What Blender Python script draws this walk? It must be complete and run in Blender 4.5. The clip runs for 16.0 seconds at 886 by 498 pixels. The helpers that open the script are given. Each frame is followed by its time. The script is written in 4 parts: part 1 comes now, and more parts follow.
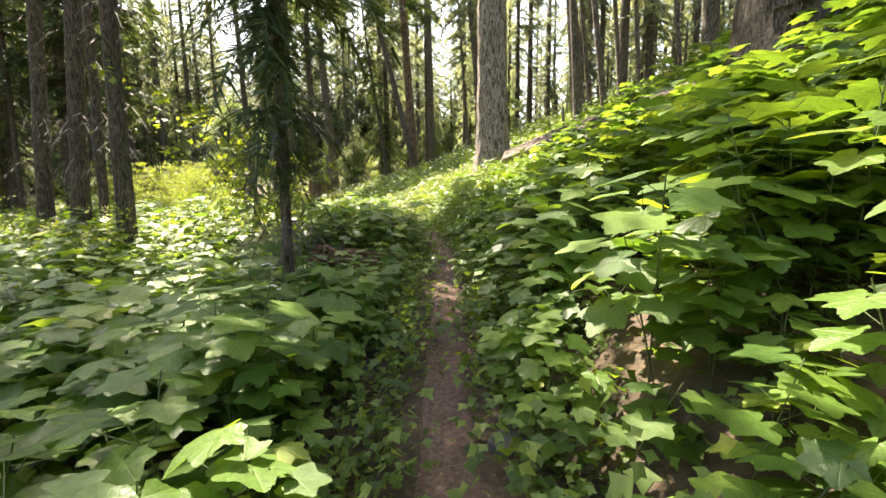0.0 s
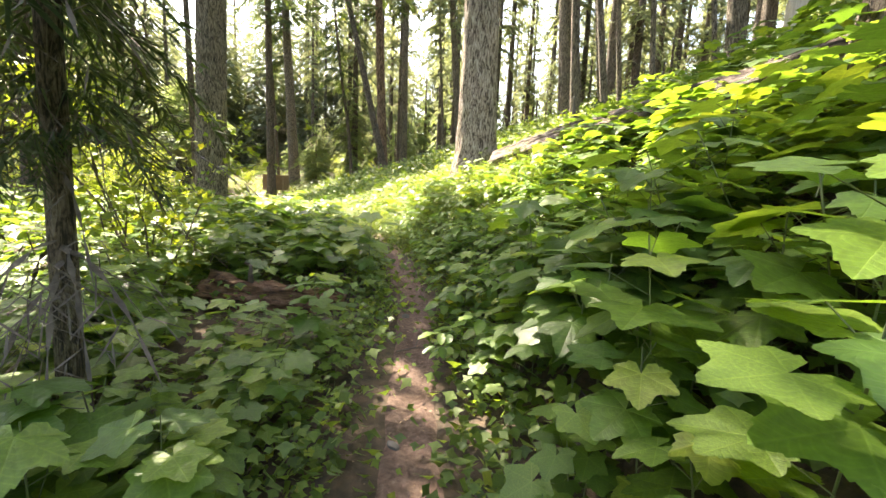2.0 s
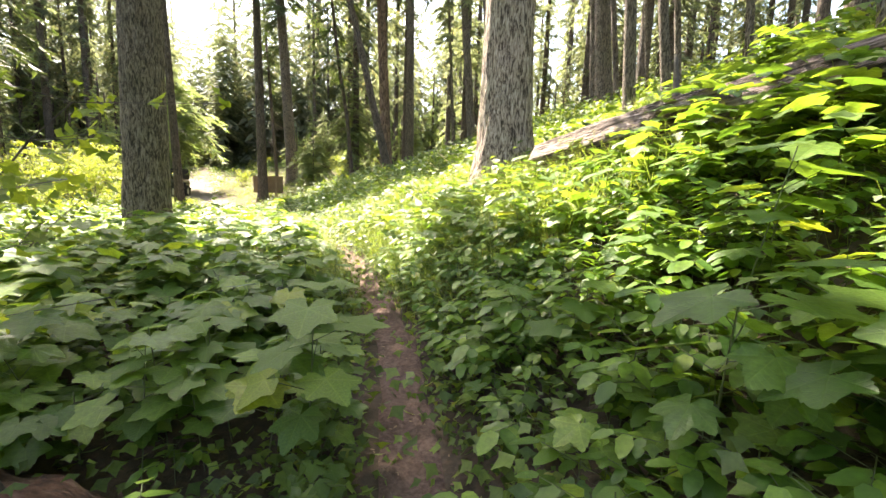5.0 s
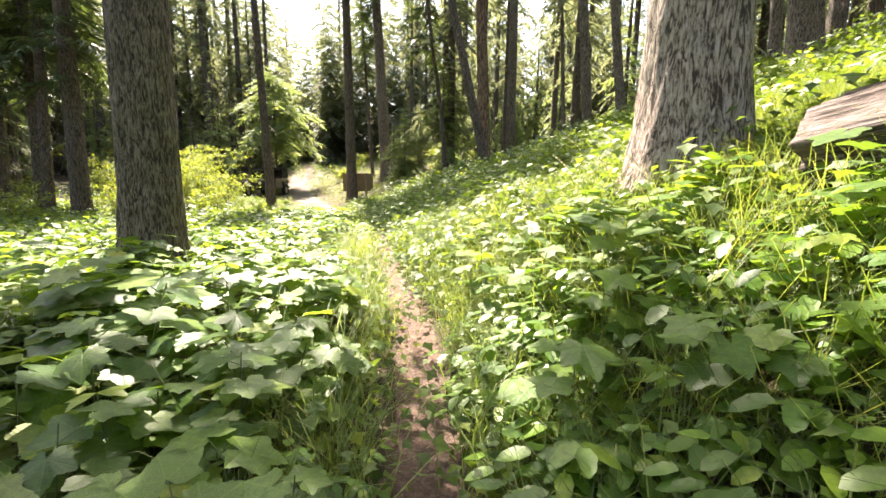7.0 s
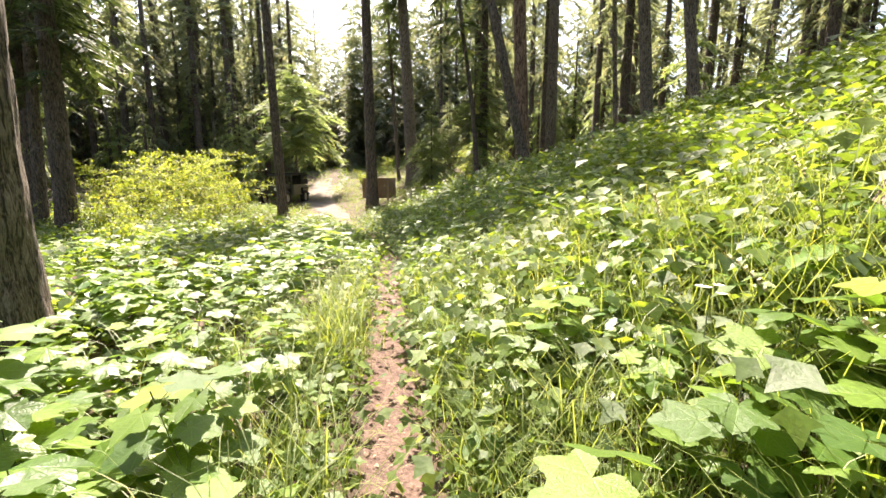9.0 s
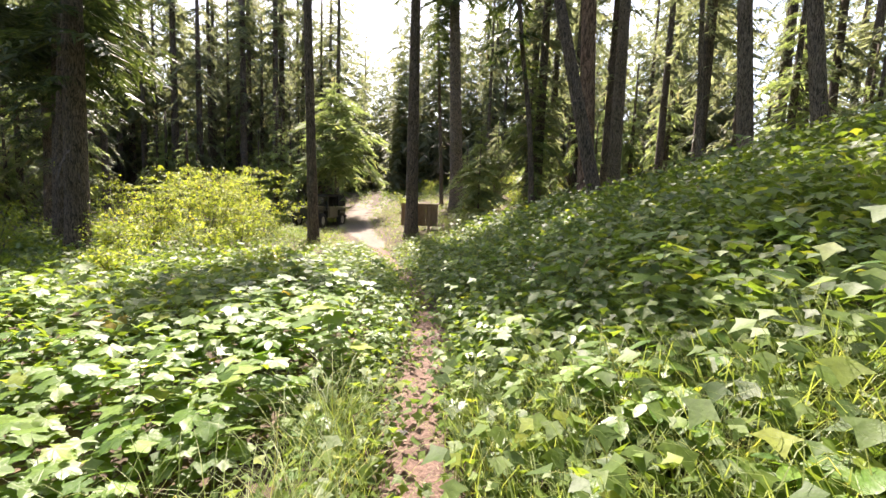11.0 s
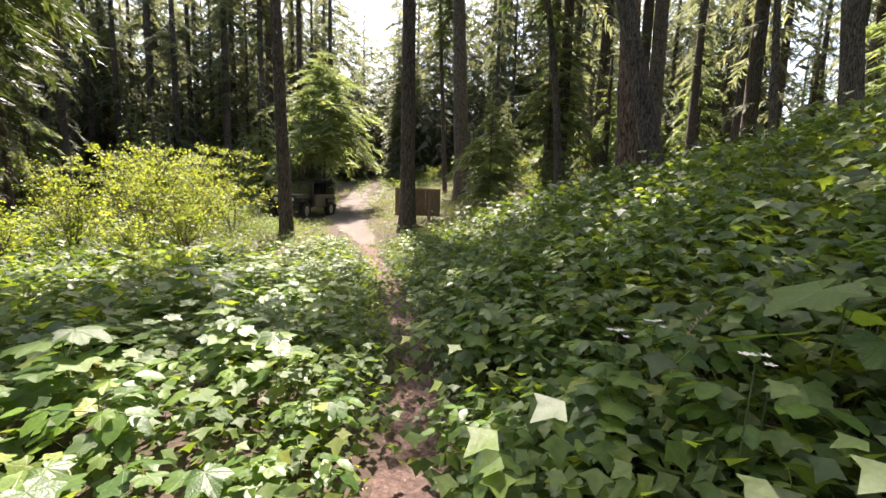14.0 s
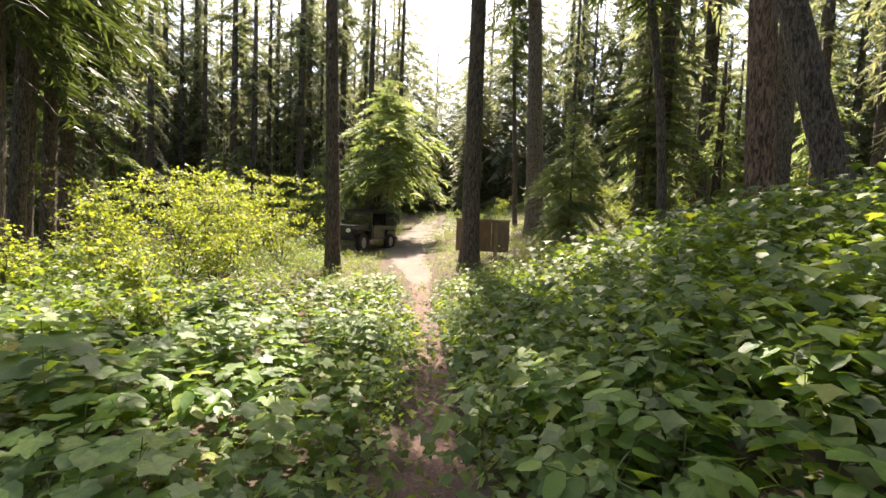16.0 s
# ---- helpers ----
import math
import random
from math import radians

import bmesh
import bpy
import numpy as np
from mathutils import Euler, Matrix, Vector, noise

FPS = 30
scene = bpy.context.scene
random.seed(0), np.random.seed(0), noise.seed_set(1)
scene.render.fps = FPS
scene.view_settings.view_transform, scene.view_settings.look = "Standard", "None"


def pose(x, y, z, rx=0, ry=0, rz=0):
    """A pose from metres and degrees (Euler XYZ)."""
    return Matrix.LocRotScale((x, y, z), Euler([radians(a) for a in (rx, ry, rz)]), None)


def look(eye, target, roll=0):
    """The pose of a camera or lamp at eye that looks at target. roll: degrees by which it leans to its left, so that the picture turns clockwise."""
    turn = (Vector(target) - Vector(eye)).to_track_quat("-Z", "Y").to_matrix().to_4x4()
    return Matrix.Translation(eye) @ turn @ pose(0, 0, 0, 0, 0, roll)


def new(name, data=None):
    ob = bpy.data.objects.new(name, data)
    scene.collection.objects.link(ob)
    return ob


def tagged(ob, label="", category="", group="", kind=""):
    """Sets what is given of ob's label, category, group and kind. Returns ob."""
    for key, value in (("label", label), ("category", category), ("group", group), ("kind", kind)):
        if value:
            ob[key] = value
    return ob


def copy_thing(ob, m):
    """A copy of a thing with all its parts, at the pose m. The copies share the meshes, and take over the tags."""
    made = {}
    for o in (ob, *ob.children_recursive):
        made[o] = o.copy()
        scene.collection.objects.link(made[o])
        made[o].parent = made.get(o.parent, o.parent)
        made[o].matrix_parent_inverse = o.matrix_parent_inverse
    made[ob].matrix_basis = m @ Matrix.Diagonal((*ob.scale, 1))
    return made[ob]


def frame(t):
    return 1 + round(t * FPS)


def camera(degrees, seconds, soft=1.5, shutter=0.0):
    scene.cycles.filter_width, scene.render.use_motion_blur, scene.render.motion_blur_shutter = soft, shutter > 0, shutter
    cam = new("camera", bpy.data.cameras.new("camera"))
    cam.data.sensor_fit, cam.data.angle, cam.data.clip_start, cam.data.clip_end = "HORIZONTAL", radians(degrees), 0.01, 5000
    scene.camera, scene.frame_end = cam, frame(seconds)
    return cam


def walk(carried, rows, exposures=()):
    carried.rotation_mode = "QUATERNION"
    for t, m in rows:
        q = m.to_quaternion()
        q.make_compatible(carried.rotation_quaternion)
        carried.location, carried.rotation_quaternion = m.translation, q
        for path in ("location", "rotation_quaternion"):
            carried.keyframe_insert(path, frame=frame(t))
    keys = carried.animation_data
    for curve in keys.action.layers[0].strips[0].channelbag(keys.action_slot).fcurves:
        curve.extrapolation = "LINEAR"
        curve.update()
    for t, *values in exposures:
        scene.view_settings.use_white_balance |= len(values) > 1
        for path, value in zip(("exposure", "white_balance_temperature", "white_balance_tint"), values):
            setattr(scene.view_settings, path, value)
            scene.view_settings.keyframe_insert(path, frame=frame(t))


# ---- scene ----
cam = camera(92.0, 16.0)
PATH = [
    (0.0, pose(0.000, 0.000, 1.350, 81.68, 0.68, 5.26)),
    (0.5, pose(-0.025, 0.562, 1.341, 83.47, 0.80, 4.04)),
    (1.0, pose(-0.117, 1.165, 1.366, 83.91, -0.86, 2.01)),
    (1.5, pose(-0.139, 1.803, 1.363, 83.46, -2.08, 2.11)),
    (2.0, pose(-0.229, 2.405, 1.368, 82.25, -2.59, 1.33)),
    (2.5, pose(-0.254, 2.953, 1.381, 81.28, -2.92, 0.99)),
    (3.0, pose(-0.294, 3.467, 1.439, 81.94, -2.96, 1.90)),
    (3.2, pose(-0.320, 3.688, 1.437, 82.13, -2.78, 1.28)),
    (5.3, pose(-0.480, 5.632, 1.628, 81.75, -1.48, 3.01)),
    (5.5, pose(-0.484, 5.971, 1.653, 82.05, -1.16, 4.54)),
    (6.0, pose(-0.619, 6.753, 1.714, 83.15, -1.01, 9.70)),
    (6.5, pose(-0.847, 7.507, 1.748, 81.89, -0.81, 13.95)),
    (7.0, pose(-0.927, 8.241, 1.777, 80.33, -0.72, 15.41)),
    (7.5, pose(-1.073, 8.835, 1.810, 80.47, -0.69, 15.14)),
    (8.0, pose(-1.232, 9.434, 1.830, 80.74, -1.22, 15.78)),
    (8.5, pose(-1.376, 10.037, 1.854, 80.83, -0.68, 18.00)),
    (9.0, pose(-1.673, 10.750, 1.849, 80.65, -0.15, 19.41)),
    (9.5, pose(-1.950, 11.383, 1.860, 81.61, -1.34, 22.48)),
    (10.0, pose(-2.230, 11.911, 1.951, 83.55, -2.28, 25.01)),
    (10.2, pose(-2.357, 12.098, 1.971, 83.76, -2.09, 24.55)),
    (12.3, pose(-3.162, 13.935, 1.926, 83.49, -1.71, 26.35)),
    (12.5, pose(-3.281, 14.118, 1.894, 83.06, -1.22, 26.43)),
    (13.0, pose(-3.518, 14.571, 1.825, 83.19, -0.94, 26.64)),
    (13.5, pose(-3.736, 15.151, 1.805, 83.81, -1.47, 26.91)),
    (14.0, pose(-4.011, 15.697, 1.773, 82.41, -1.72, 25.43)),
    (14.5, pose(-4.228, 16.273, 1.743, 82.54, -1.99, 26.47)),
    (15.0, pose(-4.500, 16.785, 1.717, 83.34, -2.50, 28.51)),
    (15.5, pose(-4.766, 17.253, 1.694, 84.85, -2.95, 31.78)),
    (16.0, pose(-4.955, 17.680, 1.692, 86.62, -2.51, 34.67)),
]
walk(cam, PATH, [(0.0, 2.4, 7500, 13), (1.0, 2.55, 7600, 12), (3.0, 3.1, 7700, 12), (6.0, 2.6, 7200, 16), (7.5, 2.45, 7200, 18), (8.5, 2.32, 7200, 20), (10.0, 2.18, 7100, 21), (12.5, 1.92, 6700, 24), (13.6, 1.86, 6700, 24), (14.5, 1.78, 6900, 22), (16.0, 1.98, 7200, 21)])

# ---- sky and sun ----
SUN_DIR = Vector((-0.33, 0.44, 0.84)).normalized()
world = bpy.data.worlds.new("sky")
scene.world = world
world.use_nodes = True
wn = world.node_tree
sky = wn.nodes.new("ShaderNodeTexSky")
sky.sky_type, sky.sun_disc = "NISHITA", False
sky.sun_elevation = math.asin(SUN_DIR.z)
sky.sun_rotation = math.atan2(SUN_DIR.x, SUN_DIR.y)
sky.dust_density, sky.air_density = 2.5, 1.2
wn.links.new(sky.outputs[0], wn.nodes["Background"].inputs[0])
wn.nodes["Background"].inputs[1].default_value = 0.125
sun = new("sun", bpy.data.lights.new("sun", "SUN"))
sun.data.energy, sun.data.angle, sun.data.color = 5.0, radians(0.5), (1.0, 0.95, 0.86)
sun.matrix_world = look(SUN_DIR * 60, (0, 0, 0))


# ---- materials ----
def material(name, rough=0.8, metal=0.0):
    m = bpy.data.materials.new(name)
    m.use_nodes = True
    b = m.node_tree.nodes["Principled BSDF"]
    b.inputs["Roughness"].default_value, b.inputs["Metallic"].default_value = rough, metal
    return m, m.node_tree, b


def node(nt, kind, **values):
    n = nt.nodes.new(kind)
    for key, v in values.items():
        n.inputs[key.replace("_", " ")].default_value = v
    return n


def ramp(nt, fac, stops):
    r = nt.nodes.new("ShaderNodeValToRGB")
    while len(r.color_ramp.elements) < len(stops):
        r.color_ramp.elements.new(0.5)
    for e, (p, c) in zip(r.color_ramp.elements, stops):
        e.position, e.color = p, (*c, 1)
    nt.links.new(fac, r.inputs[0])
    return r.outputs[0]


def coords(nt, scale=(1, 1, 1)):
    tc = nt.nodes.new("ShaderNodeTexCoord")
    mp = nt.nodes.new("ShaderNodeMapping")
    mp.inputs["Scale"].default_value = scale
    nt.links.new(tc.outputs["Object"], mp.inputs[0])
    return mp.outputs[0]


def noisy(nt, at, scale, detail=4.0, rough=0.6):
    n = node(nt, "ShaderNodeTexNoise", Scale=scale, Detail=detail, Roughness=rough)
    nt.links.new(at, n.inputs["Vector"])
    return n.outputs["Fac"]


def mixed(nt, fac, a, b, blend="MIX"):
    m = nt.nodes.new("ShaderNodeMix")
    m.data_type, m.blend_type = "RGBA", blend
    if isinstance(fac, float):
        m.inputs[0].default_value = fac
    else:
        nt.links.new(fac, m.inputs[0])
    for s, v in ((6, a), (7, b)):
        if isinstance(v, tuple):
            m.inputs[s].default_value = (*v, 1)
        else:
            nt.links.new(v, m.inputs[s])
    return m.outputs[2]


def bump(nt, bsdf, height, strength=0.5, distance=0.02):
    b = node(nt, "ShaderNodeBump", Strength=strength, Distance=distance)
    nt.links.new(height, b.inputs["Height"])
    nt.links.new(b.outputs[0], bsdf.inputs["Normal"])


def vein_mask(nt):
    """Main veins that run from the stalk to the five tips, with side veins branching from them."""
    def calc(op, a, c=None):
        n = nt.nodes.new("ShaderNodeMath")
        n.operation = op
        for k, v in enumerate((a, c)):
            if v is None:
                continue
            if isinstance(v, (int, float)):
                n.inputs[k].default_value = v
            else:
                nt.links.new(v, n.inputs[k])
        return n.outputs[0]
    at = nt.nodes.new("ShaderNodeAttribute")
    at.attribute_name = "leaf"
    xyz = nt.nodes.new("ShaderNodeSeparateXYZ")
    nt.links.new(at.outputs["Vector"], xyz.inputs[0])
    x, y = xyz.outputs[0], xyz.outputs[1]
    r = calc("SQRT", calc("ADD", calc("MULTIPLY", x, x), calc("MULTIPLY", y, y)))
    off = calc("MULTIPLY", calc("ABSOLUTE", calc("SINE", calc("MULTIPLY", calc("ARCTAN2", y, x), 3.08))), calc("MULTIPLY", r, 0.325))
    main = calc("SUBTRACT", 1.0, calc("MULTIPLY", off, 55.0))
    side = calc("MULTIPLY", calc("SUBTRACT", calc("ABSOLUTE", calc("SINE", calc("SUBTRACT", calc("MULTIPLY", r, 46.0), calc("MULTIPLY", off, 44.0)))), 0.86), 3.2)
    n = nt.nodes.new("ShaderNodeMath")
    n.operation, n.use_clamp = "MAXIMUM", True
    nt.links.new(main, n.inputs[0])
    nt.links.new(side, n.inputs[1])
    return n.outputs[0]


def leaf_material(name, dark, light, glow, gloss=0.40, through_share=0.42, veins=False):
    """A leaf: slightly waxy above, letting sunlight through, each leaf a shade of its own."""
    m, nt, b = material(name, gloss)
    out = nt.nodes["Material Output"]
    geo, info = nt.nodes.new("ShaderNodeNewGeometry"), nt.nodes.new("ShaderNodeObjectInfo")
    add = nt.nodes.new("ShaderNodeMath")
    add.operation = "ADD"
    nt.links.new(geo.outputs["Random Per Island"], add.inputs[0])
    nt.links.new(info.outputs["Random"], add.inputs[1])
    fr = nt.nodes.new("ShaderNodeMath")
    fr.operation = "FRACT"
    nt.links.new(add.outputs[0], fr.inputs[0])
    own = ramp(nt, fr.outputs[0], [(0.0, dark), (0.55, tuple((p + q) / 2 for p, q in zip(dark, light))), (0.93, light),
                                   (1.0, (light[0] * 1.5, light[1] * 1.15, light[2]))])
    at = coords(nt)
    spots = ramp(nt, noisy(nt, at, 38.0), [(0.3, (0.72, 0.72, 0.7)), (0.7, (1.1, 1.1, 1.05))])
    col = mixed(nt, 1.0, own, spots, "MULTIPLY")
    relief = noisy(nt, at, 60.0, 3.0)
    if veins:
        vein = vein_mask(nt)
        col = mixed(nt, vein, col, mixed(nt, 1.0, col, (1.32, 1.24, 1.28), "MULTIPLY"))
        raised = nt.nodes.new("ShaderNodeMath")
        raised.operation = "MULTIPLY_ADD"
        raised.inputs[1].default_value = -0.45
        nt.links.new(vein, raised.inputs[0])
        nt.links.new(relief, raised.inputs[2])
        relief = raised.outputs[0]
    nt.links.new(col, b.inputs["Base Color"])
    b.inputs["Specular IOR Level"].default_value = 0.5
    bump(nt, b, relief, 0.4, 0.006)
    tr = nt.nodes.new("ShaderNodeBsdfTranslucent")
    nt.links.new(mixed(nt, 1.0, col, glow, "MULTIPLY"), tr.inputs["Color"])
    sh = nt.nodes.new("ShaderNodeMixShader")
    sh.inputs[0].default_value = through_share
    nt.links.new(b.outputs[0], sh.inputs[1])
    nt.links.new(tr.outputs[0], sh.inputs[2])
    nt.links.new(sh.outputs[0], out.inputs["Surface"])
    return m


M_BERRY = leaf_material("thimbleberry_leaf", (0.056, 0.122, 0.024), (0.160, 0.256, 0.048), (2.3, 2.05, 0.85), veins=True)
M_OVAL = leaf_material("oval_leaf", (0.060, 0.140, 0.024), (0.165, 0.280, 0.042), (2.3, 2.05, 0.85))
M_SHRUB = leaf_material("shrub_leaf", (0.118, 0.175, 0.028), (0.262, 0.322, 0.060), (2.15, 2.0, 0.88), 0.5, 0.48)
M_LOW = leaf_material("low_leaf", (0.050, 0.095, 0.022), (0.140, 0.215, 0.042), (2.3, 2.05, 0.85), 0.55)
M_GRASS = leaf_material("grass_blade", (0.105, 0.155, 0.036), (0.235, 0.290, 0.092), (2.0, 1.9, 0.95), 0.5)
M_YELLOW = leaf_material("yellowed_leaf", (0.32, 0.30, 0.04), (0.42, 0.33, 0.06), (1.8, 1.5, 0.8))
M_NEEDLE = leaf_material("fir_needles", (0.030, 0.055, 0.022), (0.085, 0.125, 0.045), (2.0, 1.8, 0.9), 0.55, 0.3)
# needles paled and greyed: the haze of distance is painted into their colour
M_NEEDLE_HAZED = leaf_material("hazed_needles", (0.105, 0.128, 0.080), (0.195, 0.220, 0.140), (1.8, 1.75, 1.2), 0.65, 0.55)
# light green of young firs, lightened further to paint in sunlight and haze
M_NEEDLE_PALE_LIT = leaf_material("pale_lit_needles", (0.130, 0.185, 0.080), (0.240, 0.300, 0.140), (1.8, 1.75, 1.05), 0.6, 0.5)


def bark_material(name, furrow, plate, pale, scale=1.0, strength=0.9):
    """Conifer bark: rough upright ridges and flakes between dark furrows."""
    m, nt, b = material(name, 0.92)
    ridge = node(nt, "ShaderNodeTexNoise", Scale=1.0, Detail=5.0, Roughness=0.62, Distortion=1.1)
    nt.links.new(coords(nt, (19 * scale, 19 * scale, 4.0 * scale)), ridge.inputs["Vector"])
    flake = noisy(nt, coords(nt, (30 * scale, 30 * scale, 13 * scale)), 1.6, 8.0, 0.72)
    big = noisy(nt, coords(nt), 1.3, 4.0)
    hs = nt.nodes.new("ShaderNodeMath")
    hs.operation = "MULTIPLY_ADD"
    hs.inputs[1].default_value = 0.38
    nt.links.new(flake, hs.inputs[0])
    nt.links.new(ridge.outputs["Fac"], hs.inputs[2])
    plates = ramp(nt, hs.outputs[0], [(0.59, furrow), (0.65, tuple(0.55 * p + 0.45 * q for p, q in zip(furrow, plate))), (0.70, plate), (0.84, pale)])
    moss = ramp(nt, big, [(0.40, (1.06, 1.03, 1.0)), (0.72, (0.72, 0.76, 0.66))])
    nt.links.new(mixed(nt, 1.0, plates, moss, "MULTIPLY"), b.inputs["Base Color"])
    bump(nt, b, hs.outputs[0], strength, 0.07)
    return m


M_BARK = bark_material("fir_bark", (0.035, 0.028, 0.022), (0.175, 0.140, 0.105), (0.30, 0.26, 0.215), 1.9)
M_BARK_PALE = bark_material("pale_larch_bark", (0.060, 0.044, 0.036), (0.38, 0.30, 0.25), (0.60, 0.52, 0.46), 1.15, 1.0)
M_BARK_DARK = bark_material("spruce_bark", (0.026, 0.021, 0.017), (0.115, 0.088, 0.068), (0.20, 0.165, 0.13), 1.7)
M_BARK_RED = bark_material("reddish_bark", (0.05, 0.030, 0.022), (0.20, 0.125, 0.09), (0.33, 0.23, 0.17))


def simple(name, stops, scale=6.0, rough=0.85, metal=0.0, strength=0.3, stretch=(1, 1, 1), distance=0.01):
    m, nt, b = material(name, rough, metal)
    at = coords(nt, stretch)
    n = noisy(nt, at, scale, 8.0, 0.65)
    col = ramp(nt, n, stops)
    wide = ramp(nt, noisy(nt, coords(nt), scale * 0.13, 3.0), [(0.3, (0.8, 0.8, 0.8)), (0.7, (1.12, 1.1, 1.08))])
    nt.links.new(mixed(nt, 1.0, col, wide, "MULTIPLY"), b.inputs["Base Color"])
    bump(nt, b, n, strength, distance)
    return m


M_SOIL = simple("trail_soil", [(0.25, (0.055, 0.032, 0.024)), (0.48, (0.130, 0.082, 0.062)), (0.70, (0.215, 0.148, 0.118)), (0.85, (0.36, 0.28, 0.235))], 34.0, 0.95, 0, 1.0, distance=0.03)
M_LITTER = simple("forest_litter", [(0.25, (0.024, 0.019, 0.012)), (0.5, (0.070, 0.050, 0.032)), (0.8, (0.15, 0.100, 0.062))], 14.0, 0.95, 0, 0.8, distance=0.03)
M_ROAD = simple("gravel_road", [(0.25, (0.080, 0.066, 0.050)), (0.55, (0.150, 0.128, 0.100)), (0.8, (0.26, 0.225, 0.185))], 20.0, 0.95, 0, 0.5)
M_LOG = simple("weathered_log_wood", [(0.38, (0.020, 0.015, 0.013)), (0.45, (0.10, 0.075, 0.063)), (0.55, (0.22, 0.175, 0.155)), (0.70, (0.38, 0.33, 0.305))], 3.6, 0.92, 0, 1.0, (0.8, 8, 8), 0.08)
M_ROT = simple("rotten_red_wood", [(0.34, (0.030, 0.016, 0.010)), (0.5, (0.150, 0.078, 0.045)), (0.68, (0.30, 0.19, 0.125))], 9.0, 0.95, 0, 1.0, (0.8, 2.5, 2.5), 0.06)
M_STUMP = simple("sawn_pale_wood", [(0.3, (0.40, 0.34, 0.27)), (0.7, (0.62, 0.56, 0.47))], 6.0, 0.85, 0, 0.4, (5, 5, 0.6))
M_TWIG = simple("dead_twig", [(0.3, (0.055, 0.045, 0.036)), (0.7, (0.16, 0.135, 0.11))], 20.0, 0.9)
M_STEM = simple("green_stem", [(0.3, (0.07, 0.11, 0.04)), (0.7, (0.15, 0.17, 0.07))], 12.0, 0.6)
M_BOARD = simple("stained_plywood", [(0.3, (0.15, 0.095, 0.050)), (0.7, (0.30, 0.205, 0.115))], 4.0, 0.75, 0, 0.3, (6, 6, 0.7))
M_POST = simple("sawn_post", [(0.3, (0.21, 0.14, 0.08)), (0.7, (0.38, 0.28, 0.17))], 5.0, 0.8, 0, 0.3, (6, 6, 0.6))
M_STONE = simple("grey_stone", [(0.3, (0.065, 0.060, 0.056)), (0.7, (0.15, 0.145, 0.14))], 9.0, 0.85, 0, 0.5)
M_PAINT = simple("dark_grey_paint", [(0.3, (0.012, 0.013, 0.016)), (0.7, (0.022, 0.024, 0.028))], 3.0, 0.4, 0.0, 0.02)
M_PAINT.node_tree.nodes["Principled BSDF"].inputs["Coat Weight"].default_value = 0.25
M_RUBBER = simple("tyre_rubber", [(0.3, (0.015, 0.015, 0.015)), (0.7, (0.035, 0.034, 0.033))], 15.0, 0.9)
M_CLOTH = simple("black_soft_top", [(0.3, (0.012, 0.012, 0.013)), (0.7, (0.022, 0.022, 0.024))], 30.0, 0.85)
M_STEEL = simple("grey_steel", [(0.3, (0.40, 0.40, 0.41)), (0.7, (0.58, 0.58, 0.58))], 10.0, 0.35, 1.0, 0.05)
M_LAMP = simple("lamp_glass", [(0.3, (0.70, 0.70, 0.68)), (0.7, (0.85, 0.85, 0.83))], 10.0, 0.15, 0.0, 0.02)
M_FLOWER = simple("cream_petals", [(0.3, (0.70, 0.68, 0.52)), (0.7, (0.85, 0.84, 0.70))], 20.0, 0.6)
M_GLASS, _nt, _b = material("window_glass", 0.03)
_b.inputs["Base Color"].default_value = (0.20, 0.23, 0.24, 1)
_b.inputs["Transmission Weight"].default_value = 0.9


# ---- mesh helpers ----
def mesh_of(name, verts, faces, mat, flat=False):
    me = bpy.data.meshes.new(name)
    me.from_pydata([tuple(v) for v in verts], [], [tuple(f) for f in faces])
    if not flat:
        me.polygons.foreach_set("use_smooth", [True] * len(me.polygons))
    me.materials.append(mat)
    me.update()
    return me


def joined(name, verts, tris, mat, smooth_faces=True, local=None):
    """One mesh from numpy arrays of points and triangles."""
    me = bpy.data.meshes.new(name)
    me.vertices.add(len(verts))
    me.vertices.foreach_set("co", np.asarray(verts, np.float32).ravel())
    me.loops.add(tris.size)
    me.loops.foreach_set("vertex_index", np.asarray(tris, np.int32).ravel())
    me.polygons.add(len(tris))
    me.polygons.foreach_set("loop_start", np.arange(0, tris.size, 3, dtype=np.int32))
    me.polygons.foreach_set("use_smooth", np.full(len(tris), smooth_faces))
    me.materials.append(mat)
    me.update(calc_edges=True)
    if local is not None:
        me.attributes.new("leaf", "FLOAT_VECTOR", "POINT").data.foreach_set("vector", np.asarray(local, np.float32).ravel())
    return me


def part(name, bm, mat, parent, label=""):
    me = bpy.data.meshes.new(name)
    bm.to_mesh(me)
    bm.free()
    me.materials.append(mat)
    ob = new(name, me)
    ob.parent = parent
    if label:
        ob["label"] = label
    return ob


def held(name, me, parent, m=None, label=""):
    ob = new(name, me)
    ob.parent = parent
    if m is not None:
        ob.matrix_basis = m
    if label:
        ob["label"] = label
    return ob


def stamp(template, mats):
    """Points and triangles of a template set down once for every 3 x 4 pose in mats."""
    v, f = template
    n = len(mats)
    out = np.einsum("nij,vj->nvi", mats[:, :, :3], v) + mats[:, None, :, 3]
    tri = f[None] + (np.arange(n) * len(v))[:, None, None]
    return out.reshape(-1, 3), tri.reshape(-1, 3)


